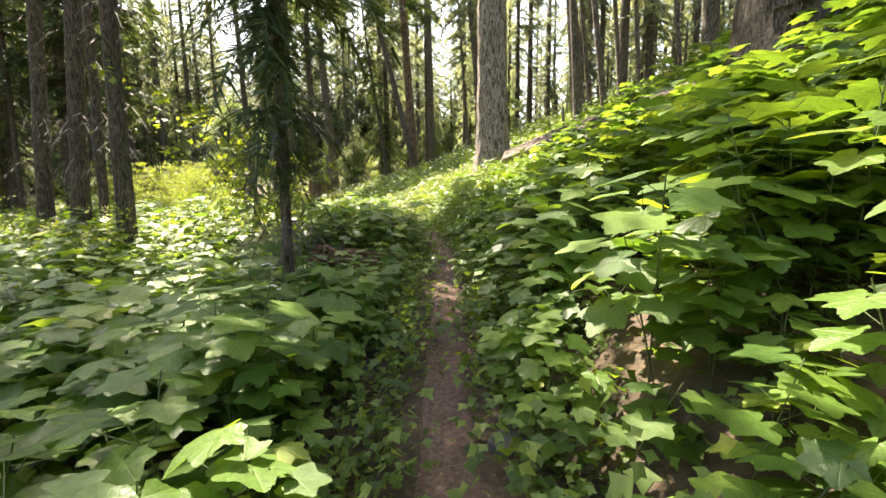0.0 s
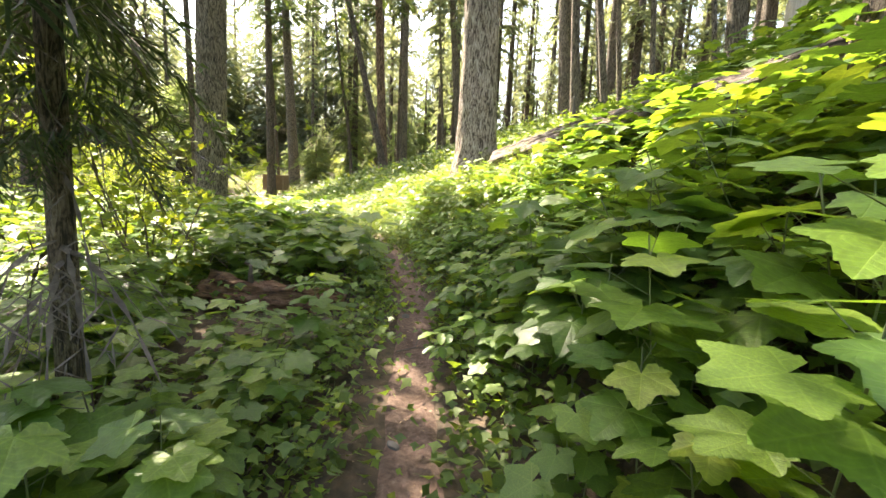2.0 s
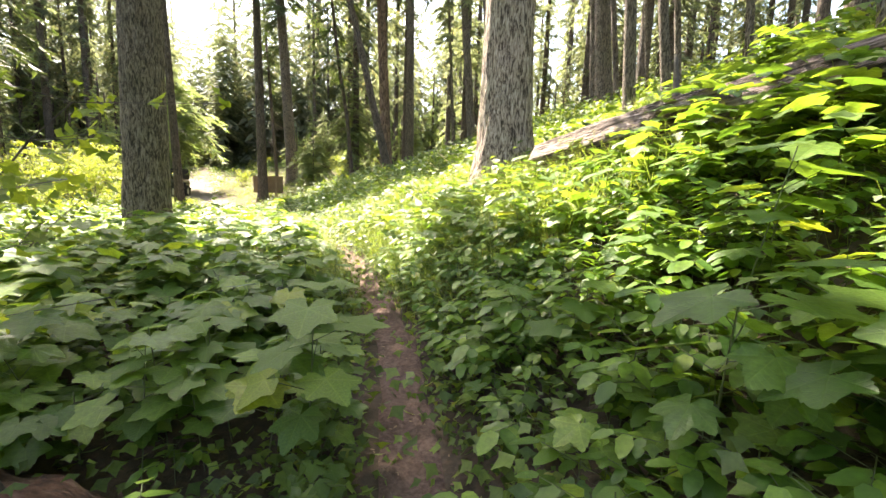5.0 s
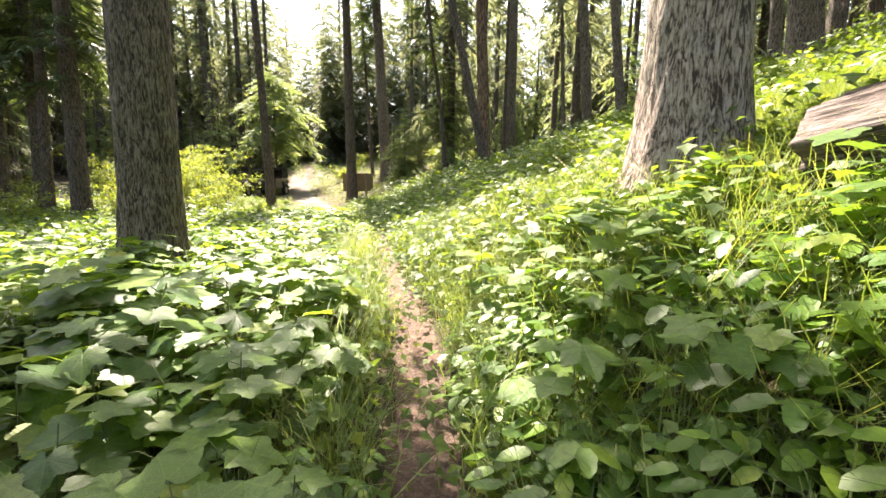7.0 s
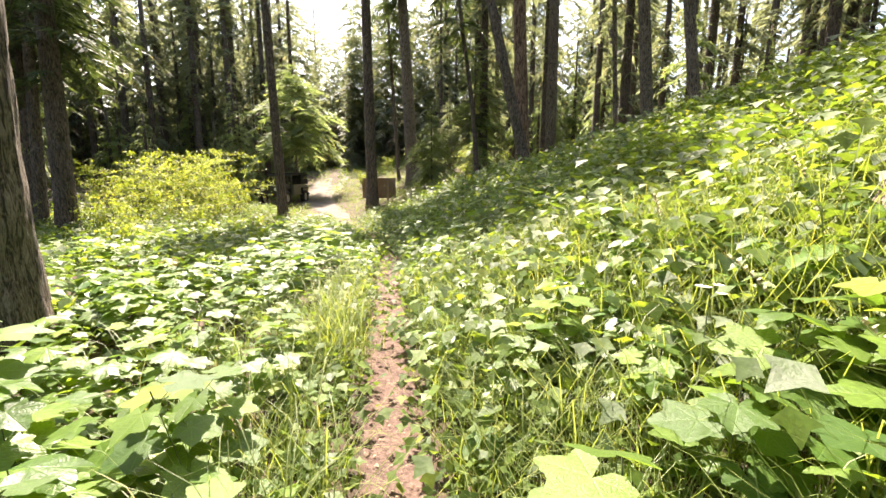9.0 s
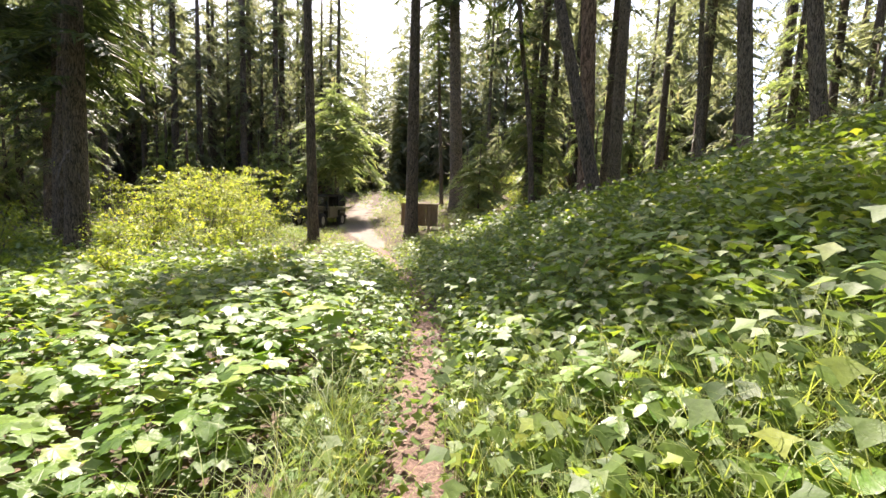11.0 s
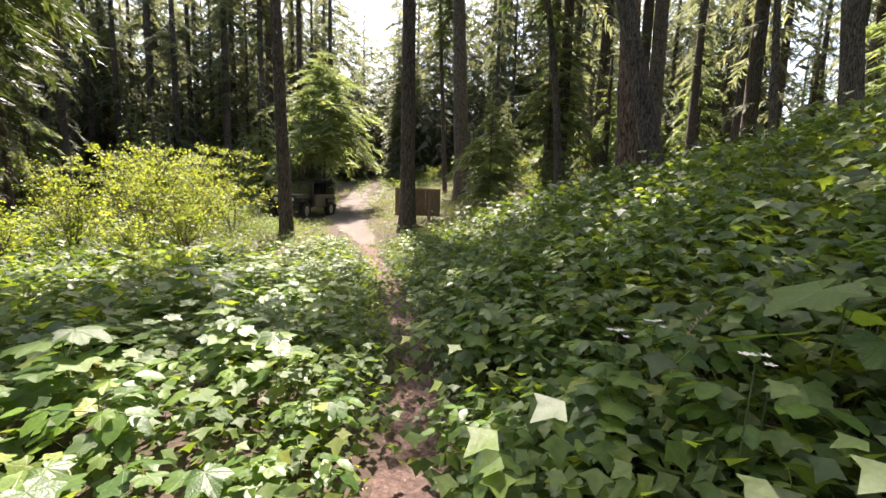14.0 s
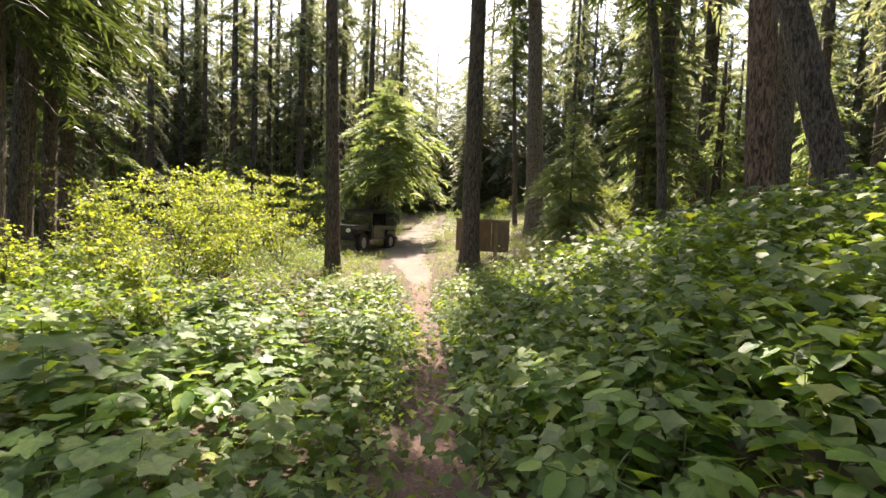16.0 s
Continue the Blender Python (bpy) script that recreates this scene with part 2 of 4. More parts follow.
def turned(yaw, tilt, lean_way, size, place):
    """3 x 4 poses: spun by yaw, tipped by tilt towards lean_way, scaled, moved."""
    n = len(yaw)
    c, s = np.cos(yaw), np.sin(yaw)
    z = np.zeros(n)
    spin = np.stack([np.stack([c, -s, z], 1), np.stack([s, c, z], 1), np.stack([z, z, z + 1], 1)], 1)
    ax, ay = -np.sin(lean_way), np.cos(lean_way)
    ct, st = np.cos(tilt), np.sin(tilt)
    k = 1 - ct
    tip = np.stack([np.stack([ct + ax * ax * k, ax * ay * k, ay * st], 1),
                    np.stack([ax * ay * k, ct + ay * ay * k, -ax * st], 1),
                    np.stack([-ay * st, ax * st, ct], 1)], 1)
    m = np.einsum("nij,njk->nik", tip, spin) * size[:, None, None]
    return np.concatenate([m, place[:, :, None]], 2)


def lobed_leaf(fine=True, cup=0.10, spread=1.0, fold=0.06):
    """A broad five-lobed leaf about one unit wide with toothed edges; the stalk joins at the origin, the tip points along +x."""
    ring = [(-2.86, 0.30), (-2.62, 0.40)]
    lobes = [(-2.10, 0.48), (-1.05, 0.58), (0.0, 0.65), (1.05, 0.58), (2.10, 0.48)]
    for k, (a, r) in enumerate(lobes):
        a *= spread
        if fine:
            ring += [(a - 0.36, r * 0.76), (a - 0.27, r * 0.86), (a - 0.22, r * 0.83), (a - 0.12, r * 0.94), (a, r),
                     (a + 0.12, r * 0.94), (a + 0.22, r * 0.83), (a + 0.27, r * 0.86), (a + 0.36, r * 0.76)]
        else:
            ring += [(a - 0.26, r * 0.84), (a, r), (a + 0.26, r * 0.84)] if k % 2 == 0 else [(a, r)]
        if k < 4:
            ring.append((a + 0.525 * spread, 0.40 + 0.03 * (k in (1, 2))))
    ring += [(2.62, 0.40), (2.86, 0.30)]
    v, f = [(0.0, 0.0, 0.0)], []
    for i, (a, r) in enumerate(ring):
        x, y = r * math.cos(a), r * math.sin(a)
        v.append((x + 0.05, y, -cup * (x * x + y * y) * 1.8 + fold * abs(math.sin(a * 1.5)) * r * 2 - 0.4 * cup * abs(y)))
        if i:
            f.append((0, i, i + 1))
    return np.array(v), np.array(f)


def oval_leaf(points=7, width=0.5, cup=0.12):
    v, f = [(0.5, 0.0, -0.02)], []
    for i in range(points):
        a = 2 * math.pi * i / points
        x = 0.5 + 0.5 * math.cos(a)
        y = width * 0.5 * math.sin(a) * (1.1 - 0.25 * math.cos(a))
        v.append((x, y, cup * abs(y) * 1.5 - cup * x * x))
        f.append((0, i + 1, (i + 1) % points + 1))
    return np.array(v), np.array(f)


def blade():
    v = [(0, -0.5, 0), (0, 0.5, 0), (0.06, -0.4, 0.5), (0.06, 0.4, 0.5), (0.30, -0.22, 0.88), (0.30, 0.22, 0.88), (0.62, 0, 1.0)]
    v = np.array(v) * (1, 0.012, 1)
    return v, np.array([(0, 1, 3), (0, 3, 2), (2, 3, 5), (2, 5, 4), (4, 5, 6)])


LEAVES = [lobed_leaf(), lobed_leaf(True, 0.30, 0.96, 0.10), lobed_leaf(True, 0.02, 1.04, 0.03)]
LEAF_SMALL = lobed_leaf(False, 0.15)
LEAF_TINY = (np.array([(0, 0, 0), (0.28, -0.42, 0.03), (0.36, -0.2, 0.0), (0.66, 0, -0.1), (0.36, 0.2, 0.0), (0.28, 0.42, 0.03)]), np.array([(0, 1, 2), (0, 2, 3), (0, 3, 4), (0, 4, 5)]))
OVAL, BLADE = oval_leaf(), blade()
rng = np.random.default_rng(7)

# ---- lie of the land ----
TRAIL = [(0.3, -40.0, -0.5), (0.05, -5.0, -0.25), (0.02, 0.0, 0.0), (-0.21, 2.4, 0.05), (-0.43, 4.9, 0.12), (-0.53, 6.4, 0.2),
         (-0.93, 8.53, 0.32), (-2.16, 11.86, 0.43), (-2.84, 13.06, 0.45), (-4.09, 15.46, 0.42), (-5.38, 18.28, 0.38),
         (-7.02, 20.66, 0.22), (-9.3, 23.5, 0.18), (-11.9, 26.7, 0.17), (-16.5, 31.5, 0.3), (-22.0, 41.0, 1.1), (-28.0, 51.0, 2.2), (-40.0, 66.0, 3.4)]
TR = np.array(TRAIL)


def smooth(a, b, v):
    u = np.clip((v - a) / (b - a), 0, 1)
    return u * u * (3 - 2 * u)


def trail_frame(x, y):
    """Signed distance to the right of the trail, the trail's height there, and how far along it lies."""
    x, y = np.asarray(x, float), np.asarray(y, float)
    best = np.full(x.shape, 1e9)
    side, high = np.zeros(x.shape), np.zeros(x.shape)
    for a, b in zip(TR[:-1], TR[1:]):
        d = b[:2] - a[:2]
        n = np.hypot(*d)
        u = np.clip(((x - a[0]) * d[0] + (y - a[1]) * d[1]) / n ** 2, 0, 1)
        px, py = a[0] + u * d[0], a[1] + u * d[1]
        r = np.hypot(x - px, y - py)
        sg = np.sign((x - a[0]) * d[1] - (y - a[1]) * d[0])
        hit = r < best
        best = np.where(hit, r, best)
        side = np.where(hit, r * sg, side)
        high = np.where(hit, a[2] + u * (b[2] - a[2]), high)
    return side, high


def ground_z(x, y):
    """The lie of the land: the trail's bench, the hillside on its right, flat woods on its left."""
    x, y = np.asarray(x, float), np.asarray(y, float)
    s, base = trail_frame(x, y)
    steep = 0.60 - 0.18 * smooth(9.0, 16.0, y) - 0.26 * smooth(22.0, 34.0, y)
    r = np.maximum(s - 0.32, 0)
    up = steep * (np.minimum(r, 11) + 0.6 * np.clip(r - 11, 0, 21) + 0.1 * np.clip(r - 32, 0, 400))
    up = up * smooth(0.0, 0.5, r) ** 0.5
    l = np.maximum(-s - 0.32, 0)
    down = -0.10 * np.minimum(l, 3.0) * (1 - smooth(6, 10, y)) - 0.02 * np.minimum(l, 12)
    bench = -0.05 * np.exp(-(s / 0.22) ** 2)
    rough = 0.05 * np.sin(1.3 * x + 0.7 * y) * np.sin(0.9 * y - 0.4 * x) + 0.025 * np.sin(3.1 * x + 1.1) * np.sin(2.7 * y)
    return base + up + down + bench + rough * smooth(0.3, 1.2, np.abs(s))


# ---- ground, trail and road ----
def spaced(lo, hi, fine_lo, fine_hi, step):
    fine = np.arange(fine_lo, fine_hi, step)
    out = [fine_hi + step * 1.5]
    while out[-1] < hi:
        out.append(out[-1] + max(step, (out[-1] - fine_hi) * 0.22))
    low = [fine_lo - step * 1.5]
    while low[-1] > lo:
        low.append(low[-1] - max(step, (fine_lo - low[-1]) * 0.22))
    return np.concatenate([low[::-1], fine, out])


def build_ground():
    xs, ys = spaced(-1500, 1500, -16, 6, 0.2), spaced(-1500, 1500, -3, 34, 0.2)
    gx, gy = np.meshgrid(xs, ys)
    gz = ground_z(gx, gy)
    v = np.stack([gx, gy, gz], 2).reshape(-1, 3)
    nx, ny = len(xs), len(ys)
    i = (np.arange(ny - 1)[:, None] * nx + np.arange(nx - 1)[None]).ravel()
    tri = np.concatenate([np.stack([i, i + 1, i + nx + 1], 1), np.stack([i, i + nx + 1, i + nx], 1)])
    ob = new("ground", joined("ground", v, tri, M_LITTER))
    tagged(ob, "dark forest soil with needles and dead leaves", "ground", kind="structure")


def strip(name, line, half, mat, lift, wobble, label, category):
    """A worn strip laid on the ground along a line."""
    pts = []
    for a, b in zip(line[:-1], line[1:]):
        n = max(2, int(np.hypot(*(np.array(b[:2]) - np.array(a[:2]))) / 0.15))
        for k in range(n):
            pts.append([a[j] + (b[j] - a[j]) * k / n for j in range(len(a))])
    pts = np.array(pts)
    for _ in range(6):
        pts[1:-1, :2] = 0.25 * pts[:-2, :2] + 0.5 * pts[1:-1, :2] + 0.25 * pts[2:, :2]
    d = np.gradient(pts[:, :2], axis=0)
    d /= np.hypot(d[:, 0], d[:, 1])[:, None]
    right = np.stack([d[:, 1], -d[:, 0]], 1)
    cols, v = 9, []
    for k, p in enumerate(pts):
        h = half if np.isscalar(half) else np.interp(p[1], half[0], half[1])
        wl = 1 + wobble * (noise.noise((k * 0.17, 3, 0)) + 0.6 * noise.noise((k * 0.6, 7, 0)))
        wr = 1 + wobble * (noise.noise((k * 0.17, 11, 0)) + 0.6 * noise.noise((k * 0.6, 17, 0)))
        for c in range(cols):
            u = -1 + 2 * c / (cols - 1)
            q = p[:2] + right[k] * h * u * (wl if u < 0 else wr)
            edge = 0.02 if abs(u) > 0.95 else 0.0
            v.append((q[0], q[1], float(ground_z(q[0], q[1])) + lift - edge + 0.012 * noise.noise((q[0] * 6, q[1] * 6, 0))))
    v = np.array(v)
    i = (np.arange(len(pts) - 1)[:, None] * cols + np.arange(cols - 1)[None]).ravel()
    tri = np.concatenate([np.stack([i, i + 1, i + cols + 1], 1), np.stack([i, i + cols + 1, i + cols], 1)])
    tagged(new(name, joined(name, v, tri, mat)), label, category, kind="structure")


build_ground()
strip("trail", TRAIL[1:14], ([-5, 6, 12, 20, 24, 27], [0.15, 0.15, 0.17, 0.16, 0.18, 0.26]), M_SOIL, 0.022, 0.25,
      "narrow trodden footpath of reddish brown soil", "trail")
strip("road", [(-11.5, 26.2), (-12.8, 27.8), (-16.6, 31.7), (-19.5, 36.0), (-22.5, 41.0), (-25.5, 47.0), (-24.0, 53.0), (-18.0, 60.0)],
      ([26, 26.9, 30, 36, 80], [0.10, 0.36, 0.65, 1.3, 1.9]), M_ROAD, 0.028, 0.3, "pale gravel forest road with a grassy edge", "road")


# ---- trees ----
def trunk_mesh(name, height, radius, lean, mat, sides=14, rings=20, flare=0.45, rough=0.05, bow=(0.0, 0.0)):
    """A tapered, slightly uneven trunk with a flared foot; lean is metres sideways per metre up."""
    v, f = [], []
    ph = random.random() * 50
    for k in range(rings + 1):
        u = (k / rings) ** 1.5
        z = u * height - 0.5
        r = radius * (1 - 0.72 * u) * (1 + flare * math.exp(-max(z, -0.1) / (1.1 * radius + 0.12)))
        bx, by = bow[0] * math.sin(math.pi * min(z / 6.0, 1.0)), bow[1] * math.sin(math.pi * min(z / 6.0, 1.0))
        for s in range(sides):
            a = 2 * math.pi * s / sides
            lump = 1 + rough * (noise.noise((math.cos(a) * 2.2 + ph, math.sin(a) * 2.2, z * 0.6))
                                + 1.2 * math.exp(-max(z, 0) / 0.5) * math.sin(a * 4 + ph))
            if sides > 40:
                ridge = noise.noise((math.cos(a) * radius * 13 + ph, math.sin(a) * radius * 13, z * 2.2))
                lump += 0.05 * max(-0.45, min(0.4, ridge * 1.6)) / max(radius, 0.2) * 0.6
            v.append((r * lump * math.cos(a) + lean[0] * z + bx, r * lump * math.sin(a) + lean[1] * z + by, z))
    for k in range(rings):
        for s in range(sides):
            t = (s + 1) % sides
            f.append((k * sides + s, k * sides + t, (k + 1) * sides + t, (k + 1) * sides + s))
    f.append(tuple(range(rings * sides, rings * sides + sides)))
    return mesh_of(name, v, f, mat)


def bough(twigs=9, needle=1.0, width=0.045, droop=0.35, split=True):
    """A drooping bough one unit long with feathered twigs on both sides."""
    v, f = [], []

    def quad(a, b, w):
        a, b = Vector(a), Vector(b)
        side = (b - a).cross(Vector((0, 0, 1))).normalized() * w
        n = len(v)
        v.extend([tuple(a), tuple(a.lerp(b, 0.5) + side), tuple(b), tuple(a.lerp(b, 0.5) - side)])
        f.extend([(n, n + 1, n + 2), (n, n + 2, n + 3)])

    def spine(u):
        return (u, 0.0, 0.06 * math.sin(u * 3) - droop * u * u)
    for k in range(4):
        quad(spine(k / 4), spine((k + 1.2) / 4), 0.016 * (1.3 - k / 4) + 0.012 * needle)
    for k in range(twigs):
        u = 0.16 + 0.82 * k / twigs
        p = spine(u)
        ln = (0.42 * (1 - u) + 0.13) * (0.8 + 0.4 * random.random())
        for sd in (-1, 1):
            a = 0.75 + 0.35 * random.random()
            q = (p[0] + ln * math.cos(a), sd * ln * math.sin(a), p[2] - ln * (0.15 + 0.45 * random.random()))
            quad(p, q, width * needle * (0.7 + 0.6 * random.random()))
            if split and k % 2 == 0:
                mid = [p[j] + 0.5 * (q[j] - p[j]) for j in range(3)]
                quad(mid, (mid[0] + ln * 0.45, mid[1] + sd * ln * 0.12, mid[2] - ln * 0.3), width * needle * 0.8)
    return np.array(v), np.array(f)


def spray_bough(count, length, width, droop=0.4, hang=0.35):
    """A bough one unit long: a thin arching spine feathered with many short hanging sprays of needles."""
    v, f = [], []

    def sliver(a, b, w):
        a, b = Vector(a), Vector(b)
        side = (b - a).cross(Vector((random.uniform(-0.6, 0.6), random.uniform(-0.6, 0.6), 1))).normalized() * w
        n = len(v)
        v.extend([tuple(a + side), tuple(a - side), tuple(b)])
        f.append((n, n + 1, n + 2))

    def spine(u):
        return Vector((u, 0.0, 0.10 * math.sin(u * 3) - droop * u * u))
    for k in range(3):
        sliver(spine(k / 3), spine((k + 1.4) / 3), 0.014)
    for k in range(count):
        u = 0.12 + 0.88 * (k + random.random()) / count
        p = spine(u)
        ln = length * (1.25 - 0.75 * u) * random.uniform(0.6, 1.25)
        sd, a = (-1 if k % 2 else 1), random.uniform(0.35, 1.35)
        p = p + Vector((0, sd * random.uniform(0, 0.10) * (1.1 - u), random.uniform(-0.05, 0.01)))
        q = p + Vector((ln * math.cos(a), sd * ln * math.sin(a), -ln * random.uniform(0.0, 2 * hang)))
        sliver(p, q, width * random.uniform(0.6, 1.3))
    return np.array(v), np.array(f)


BOUGHS = [spray_bough(64, 0.30, 0.022, 0.35), spray_bough(58, 0.32, 0.024, 0.5), spray_bough(60, 0.28, 0.022, 0.2)]
FAR_BOUGHS = [spray_bough(34, 0.30, 0.040, 0.5, 0.5), spray_bough(32, 0.30, 0.042, 0.7, 0.6), spray_bough(34, 0.32, 0.040, 0.35, 0.45)]
FINE_BOUGHS = [spray_bough(84, 0.26, 0.013, 0.45, 0.5), spray_bough(76, 0.28, 0.014, 0.65, 0.6), spray_bough(70, 0.24, 0.013, 0.3, 0.5)]
WIDE_BOUGHS = [spray_bough(12, 0.46, 0.080, 0.6, 0.5), spray_bough(11, 0.44, 0.085, 0.45, 0.5)]
BARE = [bough(6, 0.12, 0.05, 0.3), bough(5, 0.12, 0.05, 0.55)]


def crown_mesh(name, low, high, reach, count, mat, kinds, lean=(0, 0), top=0.12, lift=0.0, thin=0.0):
    """Whorls of boughs from low to high, longest near the foot of the crown."""
    u = np.sort(rng.random(count)) ** 0.9
    z = low + (high - low) * u
    shape = np.interp(u, [0, 0.12, 0.35, 1.0], [0.55, 0.9, 1.0, top])
    size = reach * shape * (0.55 + 0.6 * rng.random(count))
    yaw = rng.random(count) * 6.283
    tilt = (0.18 - 0.55 * u + lift) + 0.25 * (rng.random(count) - 0.5)
    place = np.stack([lean[0] * z, lean[1] * z, z], 1)
    vs, fs, base = [], [], 0
    pick = rng.integers(0, len(kinds), count)
    for k, t in enumerate(kinds):
        sel = pick == k
        if not sel.any():
            continue
        v, f = stamp(t, turned(yaw[sel], tilt[sel], yaw[sel], size[sel], place[sel]))
        vs.append(v), fs.append(f + base)
        base += len(v)
    return joined(name, np.concatenate(vs), np.concatenate(fs), mat)


def tree(name, at, lean, dia, height, bark, label, crown=None, bare=None, sides=16, rings=24, flare=0.35, z=None, bow=(0, 0), category="tree", rough=0.05, fine=False):
    """crown: (low, high, reach, boughs, needles); bare: (low, high, reach, sticks)."""
    z = float(ground_z(*at)) if z is None else z
    root = tagged(new(name), label, category)
    root.location = (at[0], at[1], z)
    held("trunk", trunk_mesh("trunk", height, dia / 2, lean, bark, sides, rings, flare, rough, bow), root)
    if crown:
        low, high, reach, n, mat = crown
        held("crown", crown_mesh("crown", low, high, reach, n, mat, FINE_BOUGHS if fine else BOUGHS if n >= 80 else FAR_BOUGHS, lean), root, None, "drooping dark green boughs")
    if bare:
        low, high, reach, n = bare
        held("twig_tangle", crown_mesh("twig_tangle", low, high, reach, n, M_TWIG, BARE, lean, 0.8), root, None, "bare grey dead twigs")["kind"] = "stuff"
    return root


HIGH = lambda low, n=70, reach=2.6: (low, 27.0, reach, int(n * 0.6), M_NEEDLE)
# trees beside the trail
tree("larch_tree", (0.30, 13.3), (-0.010, 0.004), 0.94, 30, M_BARK_PALE, "large larch with pale furrowed bark beside the trail",
     (7.5, 29, 3.4, 124, M_NEEDLE), None, 72, 170, 0.55, bow=(0, 0))
tree("fir_tree", (-5.95, 12.5), (0.015, 0.014), 0.70, 28, M_BARK, "tall fir with scaly grey-brown bark among undergrowth",
     (6.8, 27, 3.4, 124, M_NEEDLE), (2.5, 9, 0.9, 14), 64, 140, 0.30)
tree("fir_tree", (4.05, 6.35), (-0.02, 0.02), 1.2, 28, M_BARK_DARK, "massive dark-barked fir on the leafy slope",
     HIGH(11, 120, 4.0), None, 64, 120, 0.3)
tree("young_spruce", (-2.1, 4.4), (0.005, 0.005), 0.13, 9, M_BARK, "slim young spruce with bare twiggy lower branches",
     (1.6, 8.8, 1.28, 160, M_NEEDLE), (0.6, 4.8, 0.95, 110), 20, 40, 0.3, fine=True)
tree("pine_tree", (-14.15, 25.7), (-0.019, -0.023), 0.42, 20, M_BARK_DARK, "slim dark pine trunk near the clearing", (13.0, 19.8, 2.2, 60, M_NEEDLE), (3, 9, 0.9, 14), 24, 40)
tree("pine_tree", (-10.9, 27.6), (-0.009, -0.005), 0.50, 24, M_BARK_DARK, "dark pine standing in front of the wooden board", (10, 24, 2.9, 84, M_NEEDLE), (3, 9, 0.9, 18), 24, 40)
tree("fir_tree", (-13.0, 37.0), (-0.045, -0.022), 0.85, 28, M_BARK, "thick straight fir at the edge of the clearing", (9, 28, 3.4, 80, M_NEEDLE), (4, 10, 1.2, 20), 24, 40, 0.3)
tree("pine_tree", (-15.9, 41.0), (-0.05, -0.024), 0.30, 22, M_BARK_DARK, "thin pine with hanging dead twigs behind the board", (6, 21, 2.0, 90, M_NEEDLE), (2, 10, 1.2, 40))
tree("larch_tree", (-4.62, 29.3), (-0.05, 0.001), 0.60, 26, M_BARK_RED, "reddish furrowed larch at the foot of the slope", (9.5, 25, 3.4, 84, M_NEEDLE), None, 48, 80, 0.3)
tree("leaning_pine", (-3.85, 25.3), (-0.25, 0.026), 0.40, 20, M_BARK_DARK, "dark pine leaning over the trail", (8.5, 20, 2.8, 66, M_NEEDLE), None, 32, 50, 0.3)
tree("pine_tree", (-6.4, 28.5), (-0.11, -0.019), 0.22, 18, M_BARK_DARK, "thin crooked pine on the slope", (5, 17, 1.6, 70, M_NEEDLE), (2, 7, 0.8, 20), bow=(0.12, 0))
tree("fir_tree", (-4.05, 34.7), (-0.01, 0.002), 0.62, 28, M_BARK, "tall bare-trunked fir behind the leaning pine", HIGH(12, 90), (5, 12, 1.2, 14), 20, 30)
# trunks of the woods on the left
for at, lean, dia in (((-11.2, 10.0), (0.044, 0.048), 0.36), ((-9.3, 9.1), (0.049, 0.049), 0.38), ((-8.3, 8.7), (0.022, 0.021), 0.2), ((-7.0, 7.8), (0.019, 0.017), 0.33),
                      ((-17.3, 19.5), (0.009, 0.018), 0.60), ((-20.5, 20.5), (0.03, 0.04), 0.40), ((-27.9, 23.3), (0.014, 0.03), 0.46), ((-23.2, 19.7), (0.01, 0.02), 0.26),
                      ((-29.0, 24.5), (0.004, 0.013), 0.3), ((-21.6, 20.9), (0.007, 0.036), 0.36), ((-22.5, 21.6), (0.006, 0.026), 0.4), ((-13.5, 5.0), (0.03, 0.03), 0.4),
                      ((-10.4, 4.2), (0.02, 0.03), 0.35), ((-8.6, 1.6), (0.02, 0.02), 0.3)):
    slim, back = at in ((-8.3, 8.7), (-7.0, 7.8)), at[1] > 15
    tree("fir_tree", at, lean, dia, 25, M_BARK_DARK, "dark fir trunk with dead lower branches in shade",
         (17.5, 25, 1.2, 24, M_NEEDLE) if slim else (4.5, 25, 3.0, 110, M_NEEDLE) if back else (9.0, 25, 2.2, 60, M_NEEDLE), (1.2, 9, 1.3, 34))
# trunks on the hillside
for at, lean, dia in (((4.6, 22.9), (-0.069, 0.022), 0.31), ((4.4, 20.9), (-0.088, 0.031), 0.58), ((5.1, 21.7), (-0.11, 0.042), 0.23), ((4.9, 18.5), (-0.10, 0.046), 0.10),
                      ((5.2, 17.3), (-0.088, 0.048), 0.18), ((0.1, 28.8), (-0.095, 0.012), 0.47), ((1.2, 26.5), (-0.128, 0.028), 0.38), ((-0.9, 30.9), (-0.069, 0.004), 0.23),
                      ((4.5, 13.3), (-0.069, 0.025), 0.14), ((4.7, 11.1), (-0.11, 0.053), 0.10), ((6.5, 13.5), (-0.06, 0.032), 0.45), ((3.2, 15.2), (-0.066, 0.017), 0.28), ((4.2, 15.6), (-0.125, 0.035), 0.24),
                      ((8.5, 9.0), (-0.05, 0.03), 0.5), ((9.5, 12.5), (-0.05, 0.03), 0.4)):
    tree("pine_tree", at, lean, dia, 12 + 26 * min(dia, 0.5), M_BARK, "slender pine on the sunlit grassy slope", (4.5 + 7 * min(dia, 0.5), 12 + 24 * min(dia, 0.5), 1.3 + 2 * dia, 60, M_NEEDLE_HAZED), (1.5, 7, 0.7, 18))


